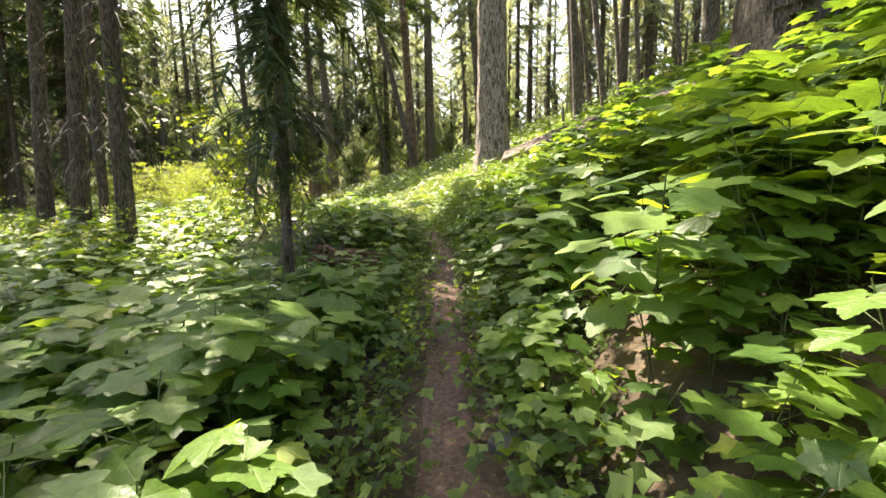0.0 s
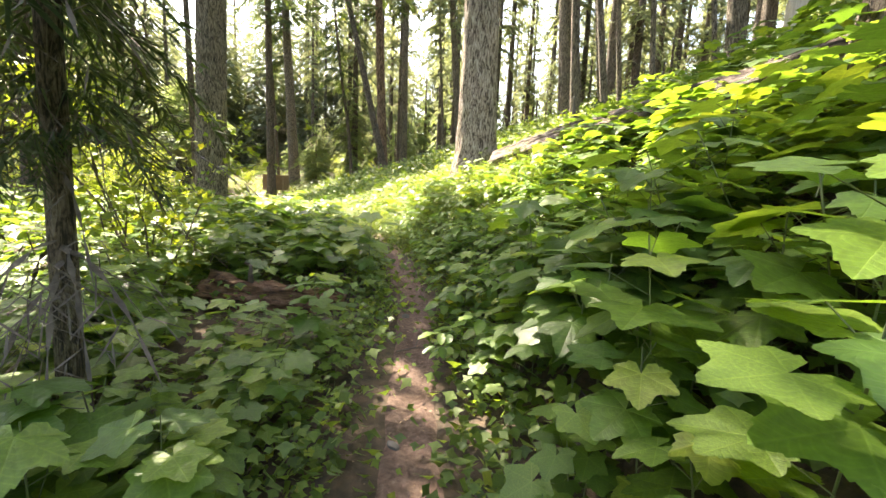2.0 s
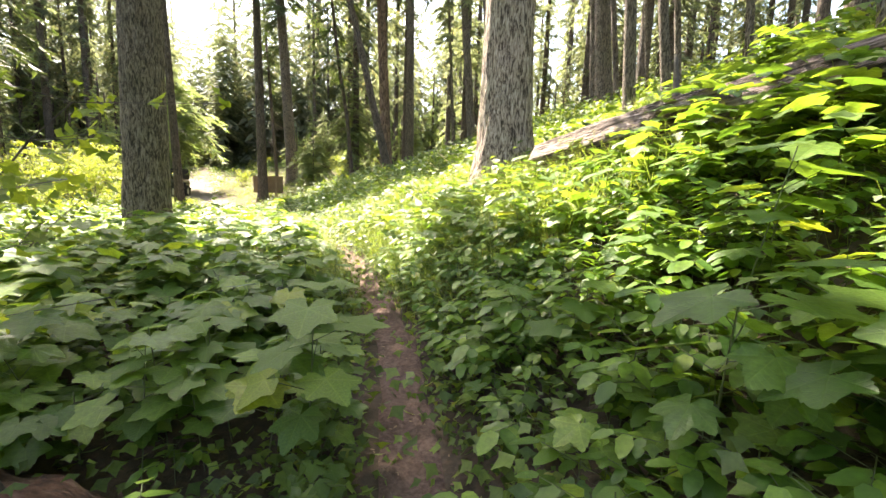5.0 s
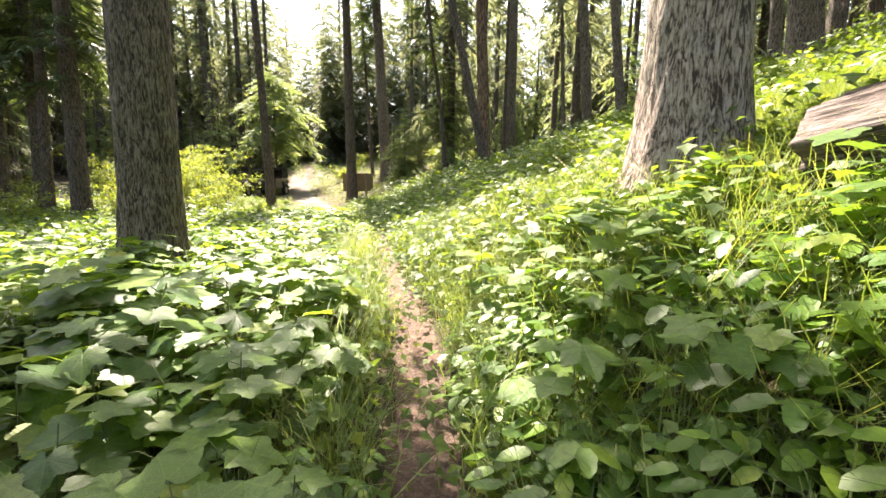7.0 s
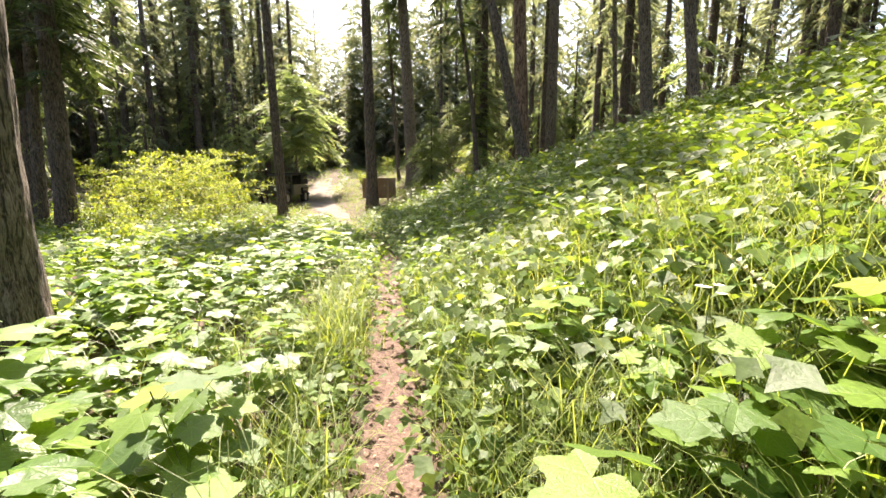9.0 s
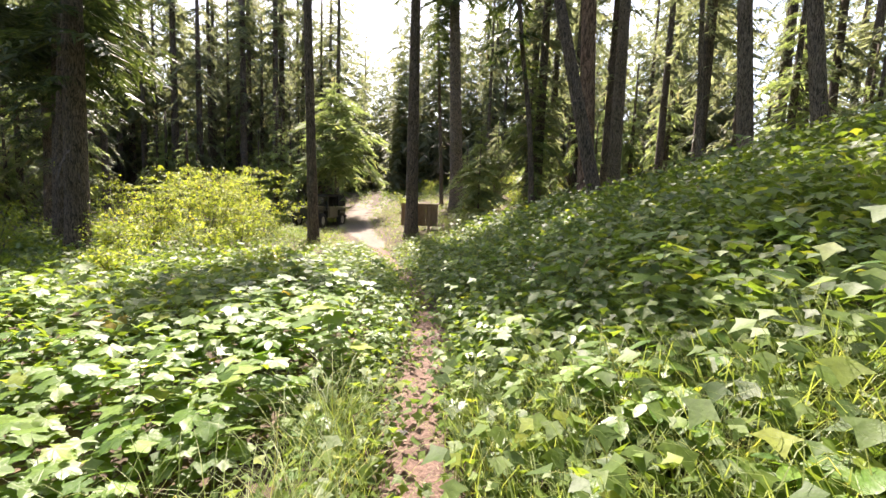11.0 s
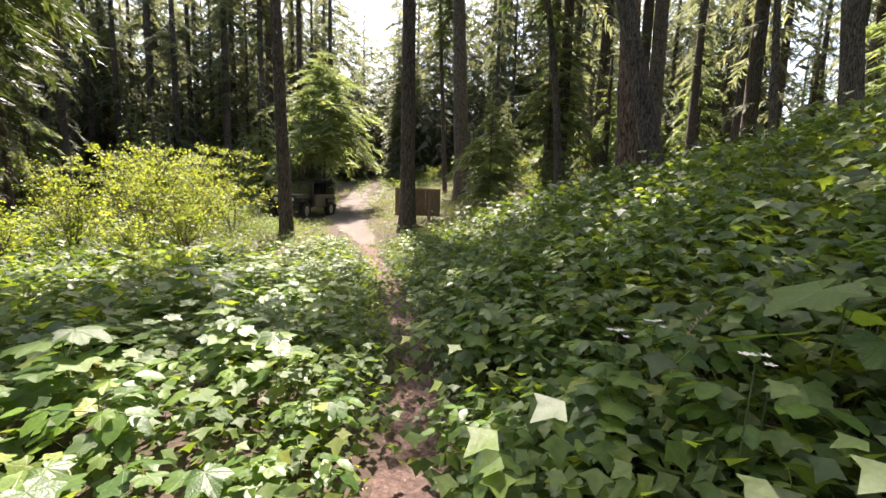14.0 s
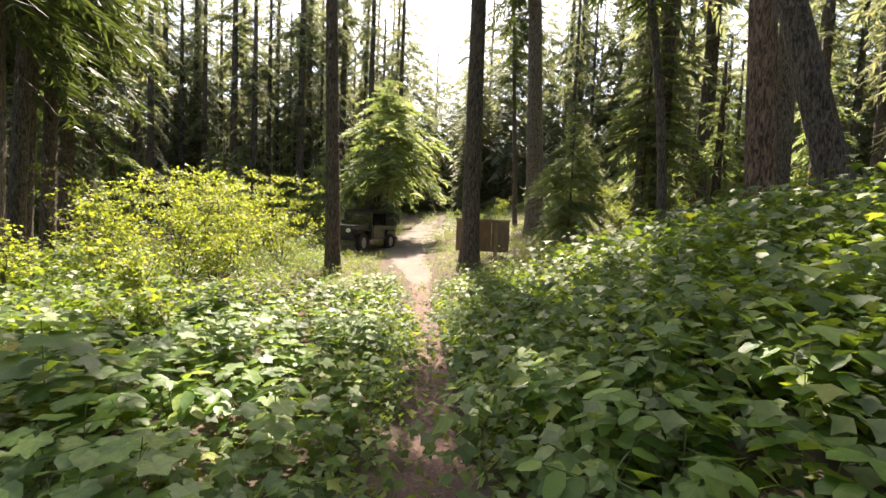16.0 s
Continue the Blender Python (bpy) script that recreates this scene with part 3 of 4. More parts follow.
# far woods: a few kinds of conifer, set down many times
def far_conifer(height, low, reach, n, needles, boughs=FAR_BOUGHS):
    root = tagged(new("conifer"), "tall dense conifer in the woods behind", "conifer", "far woods")
    held("trunk", trunk_mesh("trunk", height, 0.15 + height * 0.004, (0, 0), M_BARK_DARK, 8, 8, 0.2), root)
    held("crown", crown_mesh("crown", low, height, reach, n, needles, boughs, (0, 0), 0.06), root)
    if boughs is FAR_BOUGHS:
        held("twig_tangle", crown_mesh("twig_tangle", 0.8, low + 4, reach * 0.5, 14, M_TWIG, BARE), root)["kind"] = "stuff"
    return root


def woods():
    kinds = [far_conifer(25, 1.0, 1.75, 150, M_NEEDLE_HAZED), far_conifer(28, 5.0, 1.7, 140, M_NEEDLE_HAZED), far_conifer(9, 0.3, 1.4, 90, M_NEEDLE_PALE_LIT), far_conifer(17, 0.5, 1.5, 130, M_NEEDLE_HAZED), far_conifer(6, 0.2, 1.2, 76, M_NEEDLE_PALE_LIT)]
    spots, tries = [], 0
    for k in range(64):
        a, r = 0.70 + 0.85 * k / 64, 33 + 15 * random.random()
        spots.append((-5 - r * math.sin(a), 17 + r * math.cos(a)))
    for _ in range(36):
        spots.append((random.uniform(8, 27), random.uniform(6, 48)))
    while len(spots) < 320 and tries < 30000:
        tries += 1
        x, y = random.uniform(-50, 28), random.uniform(-6, 74)
        s, _ = trail_frame(x, y)
        s = float(s)
        near = math.hypot(x + 6, y - 14)
        if near < 16 or (-20 < x < -8 and y < 52 and y > 22) or (abs(s) < 5):
            continue
        if 24 < y < 62 and abs(x + 13.5 + 0.62 * (y - 28)) < 4.5 and y < 47:
            continue
        if -27 < x < -12 and 10 < y < 30 or -33 < x < -12 and 24 < y < 45:
            continue
        if x > 2 and y > 6 and y < 30 and x < 9:
            continue
        if math.hypot(x + 22, y - 43) < 11 or math.hypot(x + 28, y - 53) < 9:
            continue
        gap = 1.6 if y > 30 else 2.6
        if any(math.hypot(x - a, y - b) < gap for a, b in spots):
            continue
        spots.append((x, y))
    low_edge = []
    while len(low_edge) < 46:
        a, r = random.uniform(0.0, 1.5), random.uniform(25, 40)
        x, y = -5 - r * math.sin(a), 17 + r * math.cos(a)
        if abs(x + 13.5 + 0.70 * (y - 28)) > (6.5 if y > 36 else 3.2) and not (-27 < x < -12 and y < 33):
            low_edge.append((x, y))
    for k, (x, y) in enumerate(low_edge):
        sc = random.uniform(0.55, 1.0)
        copy_thing(kinds[2 if k % 2 else 4], pose(x, y, float(ground_z(x, y)), 0, 0, random.uniform(0, 360)) @ Matrix.Diagonal((sc, sc, sc, 1)))
    for k, (x, y) in enumerate(spots):
        sc = 1.0 if k < len(kinds) else random.uniform(0.85, 1.3)
        m = pose(x, y, float(ground_z(x, y)), 0, 0, random.uniform(0, 360)) @ Matrix.Diagonal((sc, sc, sc, 1))
        if k < len(kinds):
            kinds[k].matrix_basis = m
        else:
            copy_thing(kinds[k % len(kinds)], m)


woods()


def far_ring():
    """The deep woods that close the place all round, too far off to tell one tree from the next."""
    shapes = []
    for h, low, reach, n in ((24, 0.6, 2.3, 84), (19, 0.3, 2.1, 80), (11, 0.2, 2.0, 56)):
        u = np.sort(rng.random(n))
        yaw = rng.random(n) * 6.283
        size = reach * np.interp(u, [0, 0.15, 1], [0.7, 1.0, 0.08]) * (0.6 + 0.5 * rng.random(n))
        place = np.stack([0 * u, 0 * u, low + (h - low) * u], 1)
        pick, bits = rng.integers(0, 2, n), []
        for k in range(2):
            s = pick == k
            bits.append(stamp(WIDE_BOUGHS[k], turned(yaw[s], 0.2 - 0.5 * u[s], yaw[s], size[s], place[s])))
        v = np.concatenate([bits[0][0], bits[1][0]])
        shapes.append((v, np.concatenate([bits[0][1], bits[1][1] + len(bits[0][0])])))
    n = 420
    a = 2 * math.pi * ((np.arange(n) * 0.618034) % 1.0)
    ahead = np.cos(a - 2.1) > 0.2
    r = np.where(ahead, 40 + 34 * rng.random(n), 48 + 40 * rng.random(n))
    x, y = -10 + r * np.cos(a), 20 + r * np.sin(a)
    keep = ~((np.abs(x + 13.5 + 0.62 * (y - 28)) < 3) & (y < 50) & (y > 20))
    bear, far = rng.uniform(-0.2, 1.6, 330), rng.uniform(42, 66, 330)
    x = np.concatenate([x[keep], -5 - far * np.sin(bear)])
    y = np.concatenate([y[keep], 17 + far * np.cos(bear)])
    open_ground = np.hypot(x + 24, y - 46) < 12
    x, y = x[~open_ground], y[~open_ground]
    bear, far = rng.uniform(0.40, 0.95, 60), rng.uniform(60, 80, 60)
    x, y = np.concatenate([x, -5 - far * np.sin(bear)]), np.concatenate([y, 17 + far * np.cos(bear)])
    kind = rng.integers(0, 3, len(x))
    vs, fs, base = [], [], 0
    for k in range(3):
        s = kind == k
        m = turned(rng.random(s.sum()) * 6.283, np.zeros(s.sum()), np.zeros(s.sum()), rng.uniform(0.9, 1.4, s.sum()), np.stack([x[s], y[s], ground_z(x[s], y[s]) - 0.2], 1))
        v, f = stamp(shapes[k], m)
        vs.append(v), fs.append(f + base)
        base += len(v)
    # the haze over these woods lies only in the needle colour
    tagged(new("far_woods", joined("far_woods", np.concatenate(vs), np.concatenate(fs), M_NEEDLE_HAZED)), "deep hazy conifer woods beyond the clearing", "woods", kind="stuff")


far_ring()


# ---- undergrowth ----
STICK = (np.array([(math.cos(a), math.sin(a), z) for z in (0, 1) for a in (0, 2.094, 4.189)]),
         np.array([(0, 1, 4), (0, 4, 3), (1, 2, 5), (1, 5, 4), (2, 0, 3), (2, 3, 5)]))


def stick_pose(a, b, r):
    a, b = np.asarray(a, float), np.asarray(b, float)
    z = b - a
    x = np.cross(z, (0.3, 0.9, 0.1))
    x /= np.linalg.norm(x) + 1e-9
    y = np.cross(z / (np.linalg.norm(z) + 1e-9), x)
    return np.column_stack([x * r, y * r, z, a])


def merged(pieces):
    vs, fs, base = [], [], 0
    for v, f in pieces:
        vs.append(v), fs.append(f + base)
        base += len(v)
    return np.concatenate(vs), np.concatenate(fs)


def berry_plant(height, leaves, size):
    """Leaf poses (by leaf kind) and stem sticks of one thimbleberry cane."""
    poses, sticks = [[], [], []], []
    lx, ly = rng.normal(0, 0.10, 2) * height
    for k in range(leaves):
        u = 0.35 + 0.65 * (k + 0.5) / leaves
        z = height * u
        a = k * 2.4 + rng.random() * 0.7
        out = (0.06 + 0.16 * rng.random()) * (1.25 - 0.55 * u)
        stem = np.array((lx * u, ly * u, z - 0.05))
        p = stem + (out * math.cos(a), out * math.sin(a), 0.05 + 0.04 * rng.random())
        sticks.append(stick_pose(stem, p, 0.0022))
        poses[rng.integers(0, 3)].append(turned(np.array([a]), np.array([0.08 + 0.38 * rng.random()]), np.array([a + rng.normal(0, 0.5)]),
                                                np.array([size * (0.75 + 0.5 * rng.random())]), p[None])[0])
    sticks.append(stick_pose((0, 0, -0.05), (lx * 0.5, ly * 0.5, height * 0.5), 0.0045))
    sticks.append(stick_pose((lx * 0.5, ly * 0.5, height * 0.5), (lx, ly, height), 0.0035))
    return poses, sticks


def oval_plant(height, fronds, size):
    poses, sticks = [], []
    for k in range(fronds):
        a = k * 2.1 + rng.random()
        base = np.array((0, 0, height * (0.5 + 0.4 * k / fronds)))
        tip = base + (0.24 * math.cos(a), 0.24 * math.sin(a), 0.06)
        sticks.append(stick_pose(base, tip, 0.002))
        for j in range(5):
            u = 0.45 + 0.55 * (j // 2) / 2
            b = a + (0 if j == 4 else (0.95 if j % 2 else -0.95))
            p = base + (tip - base) * u
            poses.append(turned(np.array([b]), np.array([0.1 + 0.35 * rng.random()]), np.array([b]), np.array([size * (0.8 + 0.45 * rng.random())]), p[None])[0])
    sticks.append(stick_pose((0, 0, -0.05), (0, 0, height * 0.9), 0.003))
    return poses, sticks


BERRY = [berry_plant(h, n, s) for h, n, s in ((0.62, 8, 0.21), (0.78, 9, 0.24), (0.50, 7, 0.19), (0.88, 10, 0.22), (0.42, 6, 0.17), (0.70, 8, 0.27), (0.56, 9, 0.20))]
OVALS = [oval_plant(h, n, s) for h, n, s in ((0.34, 5, 0.11), (0.45, 6, 0.12), (0.26, 4, 0.10))]
LEAF_MESH = [joined("leaf", v, f, M_BERRY, local=v) for v, f in LEAVES]
OVAL_MESH = joined("leaflet", *OVAL, M_OVAL)


def as_matrix(p):
    return Matrix([list(r) for r in p] + [[0, 0, 0, 1]])


def berry_thing(kind):
    poses, sticks = BERRY[kind]
    root = tagged(new("thimbleberry_plant"), "leafy thimbleberry with broad lobed green leaves beside the trail", "plant", "thimbleberries along the trail")
    held("stem", joined("stem", *stamp(STICK, np.array(sticks)), M_STEM), root, None, "thin green stalks")
    for k in range(3):
        for p in poses[k]:
            held("leaf", LEAF_MESH[k], root, as_matrix(p))
    return root


def oval_thing(kind):
    poses, sticks = OVALS[kind]
    root = tagged(new("leaflet_plant"), "low plant with smooth oval leaflets beside the trail", "plant", "oval-leaved plants along the trail")
    held("stem", joined("stem", *stamp(STICK, np.array(sticks)), M_STEM), root, None, "thin green stalks")
    for p in poses:
        held("leaflet", OVAL_MESH, root, as_matrix(p))
    return root


def plant_poses(xs, ys, scale):
    n = len(xs)
    yaw = rng.random(n) * 6.283
    return turned(yaw, rng.random(n) * 0.2, rng.random(n) * 6.283, scale, np.stack([xs, ys, ground_z(xs, ys)], 1))


TRUNKS = np.array([(o.location.x, o.location.y, max(0.25, o.children[0].data.vertices[0].co.length)) for o in scene.objects
                   if o.type == "EMPTY" and o.parent is None and o.children and o.location.length < 45])


def scattered(n, x0, x1, y0, y1):
    xs, ys = rng.uniform(x0, x1, n), rng.uniform(y0, y1, n)
    s, _ = trail_frame(xs, ys)
    keep = np.ones(n, bool)
    for tx, ty, _r in TRUNKS:
        keep &= np.hypot(xs - tx, ys - ty) > 0.3
    return xs[keep], ys[keep], s[keep]


def thicket():
    made = {"berry": [], "oval": [], "small": []}
    stems, shape = [], []
    # broad leaves near the trail
    xs, ys, s = scattered(9600, -12, 5, -1.5, 26)
    a = np.abs(s)
    sunny = (ys > 10.0) & (ys < 14.5) & (s > 0.2)
    ovals = (s > 0.2) & (s < 2.4) & (ys > 5.2) & (ys < 10.5) & (rng.random(len(s)) < 0.75)
    want = np.where(a < 3.2, 1.0, 0.55) * np.where(sunny, 0.6, 1.0) * np.where(s < -4, 0.6, 1.0)
    want = np.where((s > -2.1) & (s < -0.45) & (ys > 5.6) & (ys < 6.9), 0.10, want)
    want = np.where((s > 0.5) & (ys > 13.2), 0.65, want)
    want = np.where((s > 1.3) & (ys > 12.5), 0.14, want)
    keep = (a > 0.39) & (a < 7.5) & (rng.random(len(s)) < want) & ~ovals
    bx, by, bs = xs[keep], ys[keep], s[keep]
    sc = rng.uniform(0.75, 1.2, len(bx)) * np.where(np.abs(bs) < 0.62, 0.62, 1.0) * np.where((bs > 0) & (by < 7), 1.0, 0.9) * np.where((bs < -0.4) & (bs > -2.2) & (by > 4.0) & (by < 7.0), 0.75, 1.0) * (1 - 0.38 * smooth(9, 14, by))
    sc = np.where((by > 21) & (bx > -18), sc * 0.75, np.where((bs > 0.4) & (by > 13), sc * 0.92, sc))
    sc = np.where((bs > 0) & (bs < 1.3) & (by < 1.9), sc * 0.62, sc)
    kind = rng.integers(0, len(BERRY), len(bx))
    single = (np.abs(bs) < 1.25) & (by > 0.6) & (by < 21)
    idx = np.nonzero(single)[0]
    rng.shuffle(idx)
    lone = set(idx[:200].tolist())
    poses = plant_poses(bx, by, sc)
    first = {}
    for i in sorted(lone):
        k = int(kind[i])
        m = as_matrix(poses[i])
        if k not in first:
            first[k] = berry_thing(k)
            first[k].location, first[k].rotation_euler = m.translation, m.to_euler()
        else:
            copy_thing(first[k], m)
    rest = np.array([i not in lone for i in range(len(bx))])
    for k, (lp, sticks) in enumerate(BERRY):
        sel = poses[rest & (kind == k)]
        for j in range(3):
            if lp[j]:
                close = rest & (kind == k) & (np.abs(bs) < 2.2)
                made["berry"].append(stamp(stamp(LEAVES[j], np.array(lp[j])), poses[close]))
                made["berry"].append(stamp(stamp(LEAF_SMALL, np.array(lp[j])), poses[rest & (kind == k) & (np.abs(bs) >= 2.2)]))
                for t, bit in zip((LEAVES[j], LEAF_SMALL), made["berry"][-2:]):
                    shape.append(np.tile(t[0], (len(bit[0]) // len(t[0]), 1)))
        stems.append(stamp(stamp(STICK, np.array(sticks)), poses[rest & (kind == k) & (np.abs(bs) < 1.8)]))
    # oval leaflets
    xs, ys, s = scattered(7600, -8, 4, 3.5, 22)
    a = np.abs(s)
    main = (s > 0.2) & (s < 2.6) & (ys > 5.0) & (ys < 11)
    keep = (a > 0.3) & (a < 3.4) & (rng.random(len(s)) < np.where(main, 1.0, np.where(s > 0, np.where(ys > 13, 0.32, 0.12), 0.04)))
    ox, oy, os_ = xs[keep], ys[keep], s[keep]
    poses = plant_poses(ox, oy, rng.uniform(0.6, 1.05, len(ox)))
    kind = rng.integers(0, 3, len(ox))
    idx = np.nonzero((np.abs(os_) < 1.0))[0]
    rng.shuffle(idx)
    lone, first = set(idx[:60].tolist()), {}
    for i in sorted(lone):
        k, m = int(kind[i]), as_matrix(poses[i])
        if k not in first:
            first[k] = oval_thing(k)
            first[k].location, first[k].rotation_euler = m.translation, m.to_euler()
        else:
            copy_thing(first[k], m)
    rest = np.array([i not in lone for i in range(len(ox))])
    for k, (lp, sticks) in enumerate(OVALS):
        sel = poses[rest & (kind == k)]
        made["oval"].append(stamp(stamp(OVAL, np.array(lp)), sel))
        stems.append(stamp(stamp(STICK, np.array(sticks)), sel))
    # smaller leaves further off and as a floor under the tall ones
    xs, ys, s = scattered(7500, -36, 14, -4, 62)
    a = np.abs(s)
    road = np.abs(xs + 13.5 + 0.78 * (ys - 28)) < 1.0
    keep = ((a > 2.6) | (ys > 24)) & (a > 0.5) & ~(road & (ys > 26.5)) & (np.hypot(xs + 18.9, ys - 31.2) > 2.2)
    sx, sy = xs[keep], ys[keep]
    low = []
    for _ in range(4):
        n = 13
        p = np.stack([rng.normal(0, 0.25, n), rng.normal(0, 0.25, n), rng.uniform(0.06, 0.5, n)], 1)
        y = rng.random(n) * 6.28
        low.append(stamp(LEAF_TINY, turned(y, 0.15 + 0.8 * rng.random(n), y, rng.uniform(0.11, 0.20, n), p)))
    poses = plant_poses(sx, sy, rng.uniform(0.7, 1.35, len(sx)) * np.where((sy > 20) & (sx > -19) & (sx < -8), 0.65, 1.0))
    kind = rng.integers(0, 4, len(sx))
    for k in range(4):
        made["small"].append(stamp(low[k], poses[kind == k]))
    xs, ys, s = scattered(8500, -11, 4, -1.0, 26)
    keep = (np.abs(s) > 0.27) & (np.abs(s) < 3.4) & ~((s > -2.0) & (s < -0.5) & (ys > 5.6) & (ys < 6.8) & (rng.random(len(s)) < 0.5))
    poses = plant_poses(xs[keep], ys[keep], rng.uniform(0.35, 0.75, keep.sum()))
    kind = rng.integers(0, 4, len(poses))
    for k in range(4):
        made["small"].append(stamp(low[k], poses[kind == k]))
    xs, ys, s = scattered(9500, -24, -3, 3, 34)
    keep = (s < -2.4) & (np.abs(xs + 13.5 + 0.78 * (ys - 28)) > 1.0) & (np.hypot(xs + 18.9, ys - 31.2) > 2.2)
    poses = plant_poses(xs[keep], ys[keep], rng.uniform(0.55, 1.15, keep.sum()) * np.where(ys[keep] > 22, 0.7, 1.0))
    kind = rng.integers(0, 4, len(poses))
    for k in range(4):
        made["small"].append(stamp(low[k], poses[kind == k]))
    xs, ys, s = scattered(4600, -7, 9, 12, 36)
    keep = s > 2.4
    poses = plant_poses(xs[keep], ys[keep], rng.uniform(0.6, 1.2, keep.sum()))
    kind = rng.integers(0, 4, len(poses))
    for k in range(4):
        made["small"].append(stamp(low[k], poses[kind == k]))
    xs, ys, s = scattered(5200, -6.5, 6, 11, 30)
    keep = (s > 1.4) & (s < 9)
    poses = plant_poses(xs[keep], ys[keep], rng.uniform(0.45, 0.95, keep.sum()))
    kind = rng.integers(0, 4, len(poses))
    for k in range(4):
        made["small"].append(stamp(low[k], poses[kind == k]))
    # small plants that close over the trail's edges and the sunny bank
    xs, ys, s = scattered(9000, -9, 3, -0.5, 24)
    a = np.abs(s)
    keep = ((a > 0.24) & (a < 0.85)) | ((s > 0.3) & (s < 3) & (ys > 9.5) & (ys < 15) & (rng.random(len(s)) < 0.5))
    keep &= ~((s > -1.9) & (s < -0.6) & (ys > 5.6) & (ys < 6.7))
    poses = plant_poses(xs[keep], ys[keep], rng.uniform(0.3, 0.62, keep.sum()))
    kind = rng.integers(0, 4, len(poses))
    for k in range(4):
        made["small"].append(stamp(low[k], poses[kind == k]))
    xs, ys, s = scattered(6500, -8, 0.5, 12.5, 24)
    keep = (s > 0.4) & (s < 4)
    poses = plant_poses(xs[keep], ys[keep], rng.uniform(0.45, 0.95, keep.sum()))
    kind = rng.integers(0, 4, len(poses))
    for k in range(4):
        made["small"].append(stamp(low[k], poses[kind == k]))
    xs, ys, s = scattered(14000, -9, 2, -1.0, 24)
    keep = (np.abs(s) > np.where((ys > 8.5) & (ys < 14), 0.28, 0.235)) & (np.abs(s) < 0.46)
    poses = plant_poses(xs[keep], ys[keep], rng.uniform(0.35, 0.75, keep.sum()))
    kind = rng.integers(0, 4, len(poses))
    for k in range(4):
        made["small"].append(stamp(low[k], poses[kind == k]))
    for key, mat, name, label in (("berry", M_BERRY, "thimbleberry_thicket", "dense thicket of broad lobed green leaves"),
                                  ("oval", M_OVAL, "leaflet_patch", "carpet of smooth oval green leaflets on the slope"),
                                  ("small", M_LOW, "low_undergrowth", "low mixed green undergrowth on the forest floor")):
        local = np.concatenate(shape) if key == "berry" else None
        tagged(new(name, joined(name, *merged(made[key]), mat, local=local)), label, "undergrowth", kind="stuff")
    tagged(new("plant_stalks", joined("plant_stalks", *merged(stems), M_STEM)), "thin green and reddish plant stalks under the leaves", "stalks", kind="stuff")


def grass():
    xs, ys, s = scattered(7000, -26, 9, 2, 60)
    sunny = (ys > 9.5) & (ys < 15.5) & (s > 0.25) & (s < 5)
    clearing = (ys > 24) & (np.abs(xs + 13.5 + 0.62 * (ys - 28)) < 9)
    slope = (s > 3) & (ys > 9)
    road = (ys > 26) & (np.abs(xs + 13.5 + 0.62 * (ys - 28)) < 2.3) | (np.abs(s) < 0.3)
    keep = (sunny | clearing | (slope & (rng.random(len(s)) < 0.5)) | (rng.random(len(s)) < 0.03)) & ~road
    extra = rng.uniform(0, 1, (380, 2))
    xs, ys = np.concatenate([xs[keep], -5 + 7.5 * extra[:, 0]]), np.concatenate([ys[keep], 9.5 + 5.5 * extra[:, 1]])
    more = rng.uniform(0, 1, (1500, 2))
    mx, my = -26 + 19 * more[:, 0], 24 + 16 * more[:, 1]
    mk = (np.abs(mx + 13.5 + 0.78 * (my - 28)) > 0.9) & (np.hypot(mx + 18.9, my - 31.2) > 1.9)
    xs, ys = np.concatenate([xs, mx[mk]]), np.concatenate([ys, my[mk]])
    bank = rng.uniform(0, 1, (2300, 2))
    xs, ys = np.concatenate([xs, -4.5 + 7 * bank[:, 0]]), np.concatenate([ys, 8.8 + 6.5 * bank[:, 1]])
    slope_grass = rng.uniform(0, 1, (1100, 2))
    xs, ys = np.concatenate([xs, -4 + 9 * slope_grass[:, 0]]), np.concatenate([ys, 13.5 + 13 * slope_grass[:, 1]])
    s, _ = trail_frame(xs, ys)
    ok = (np.abs(s) > 0.3) & ~((s < -0.6) & (ys < 15.5) & (ys > 8.5) & (rng.random(len(s)) < 0.8))
    xs, ys = xs[ok], ys[ok]
    reps = 16
    px = np.repeat(xs, reps) + rng.normal(0, 0.10, len(xs) * reps)
    py = np.repeat(ys, reps) + rng.normal(0, 0.10, len(xs) * reps)
    n = len(px)
    yaw = rng.random(n) * 6.283
    m = turned(yaw, rng.random(n) * 0.35, yaw, rng.uniform(0.15, 0.46, n) * np.where((py > 8.5) & (py < 15.5), 1.35, 1.0), np.stack([px, py, ground_z(px, py) - 0.01], 1))
    tagged(new("grass", joined("grass", *stamp(BLADE, m), M_GRASS)), "thin arching sunlit grass blades", "grass", kind="stuff")


thicket()
grass()


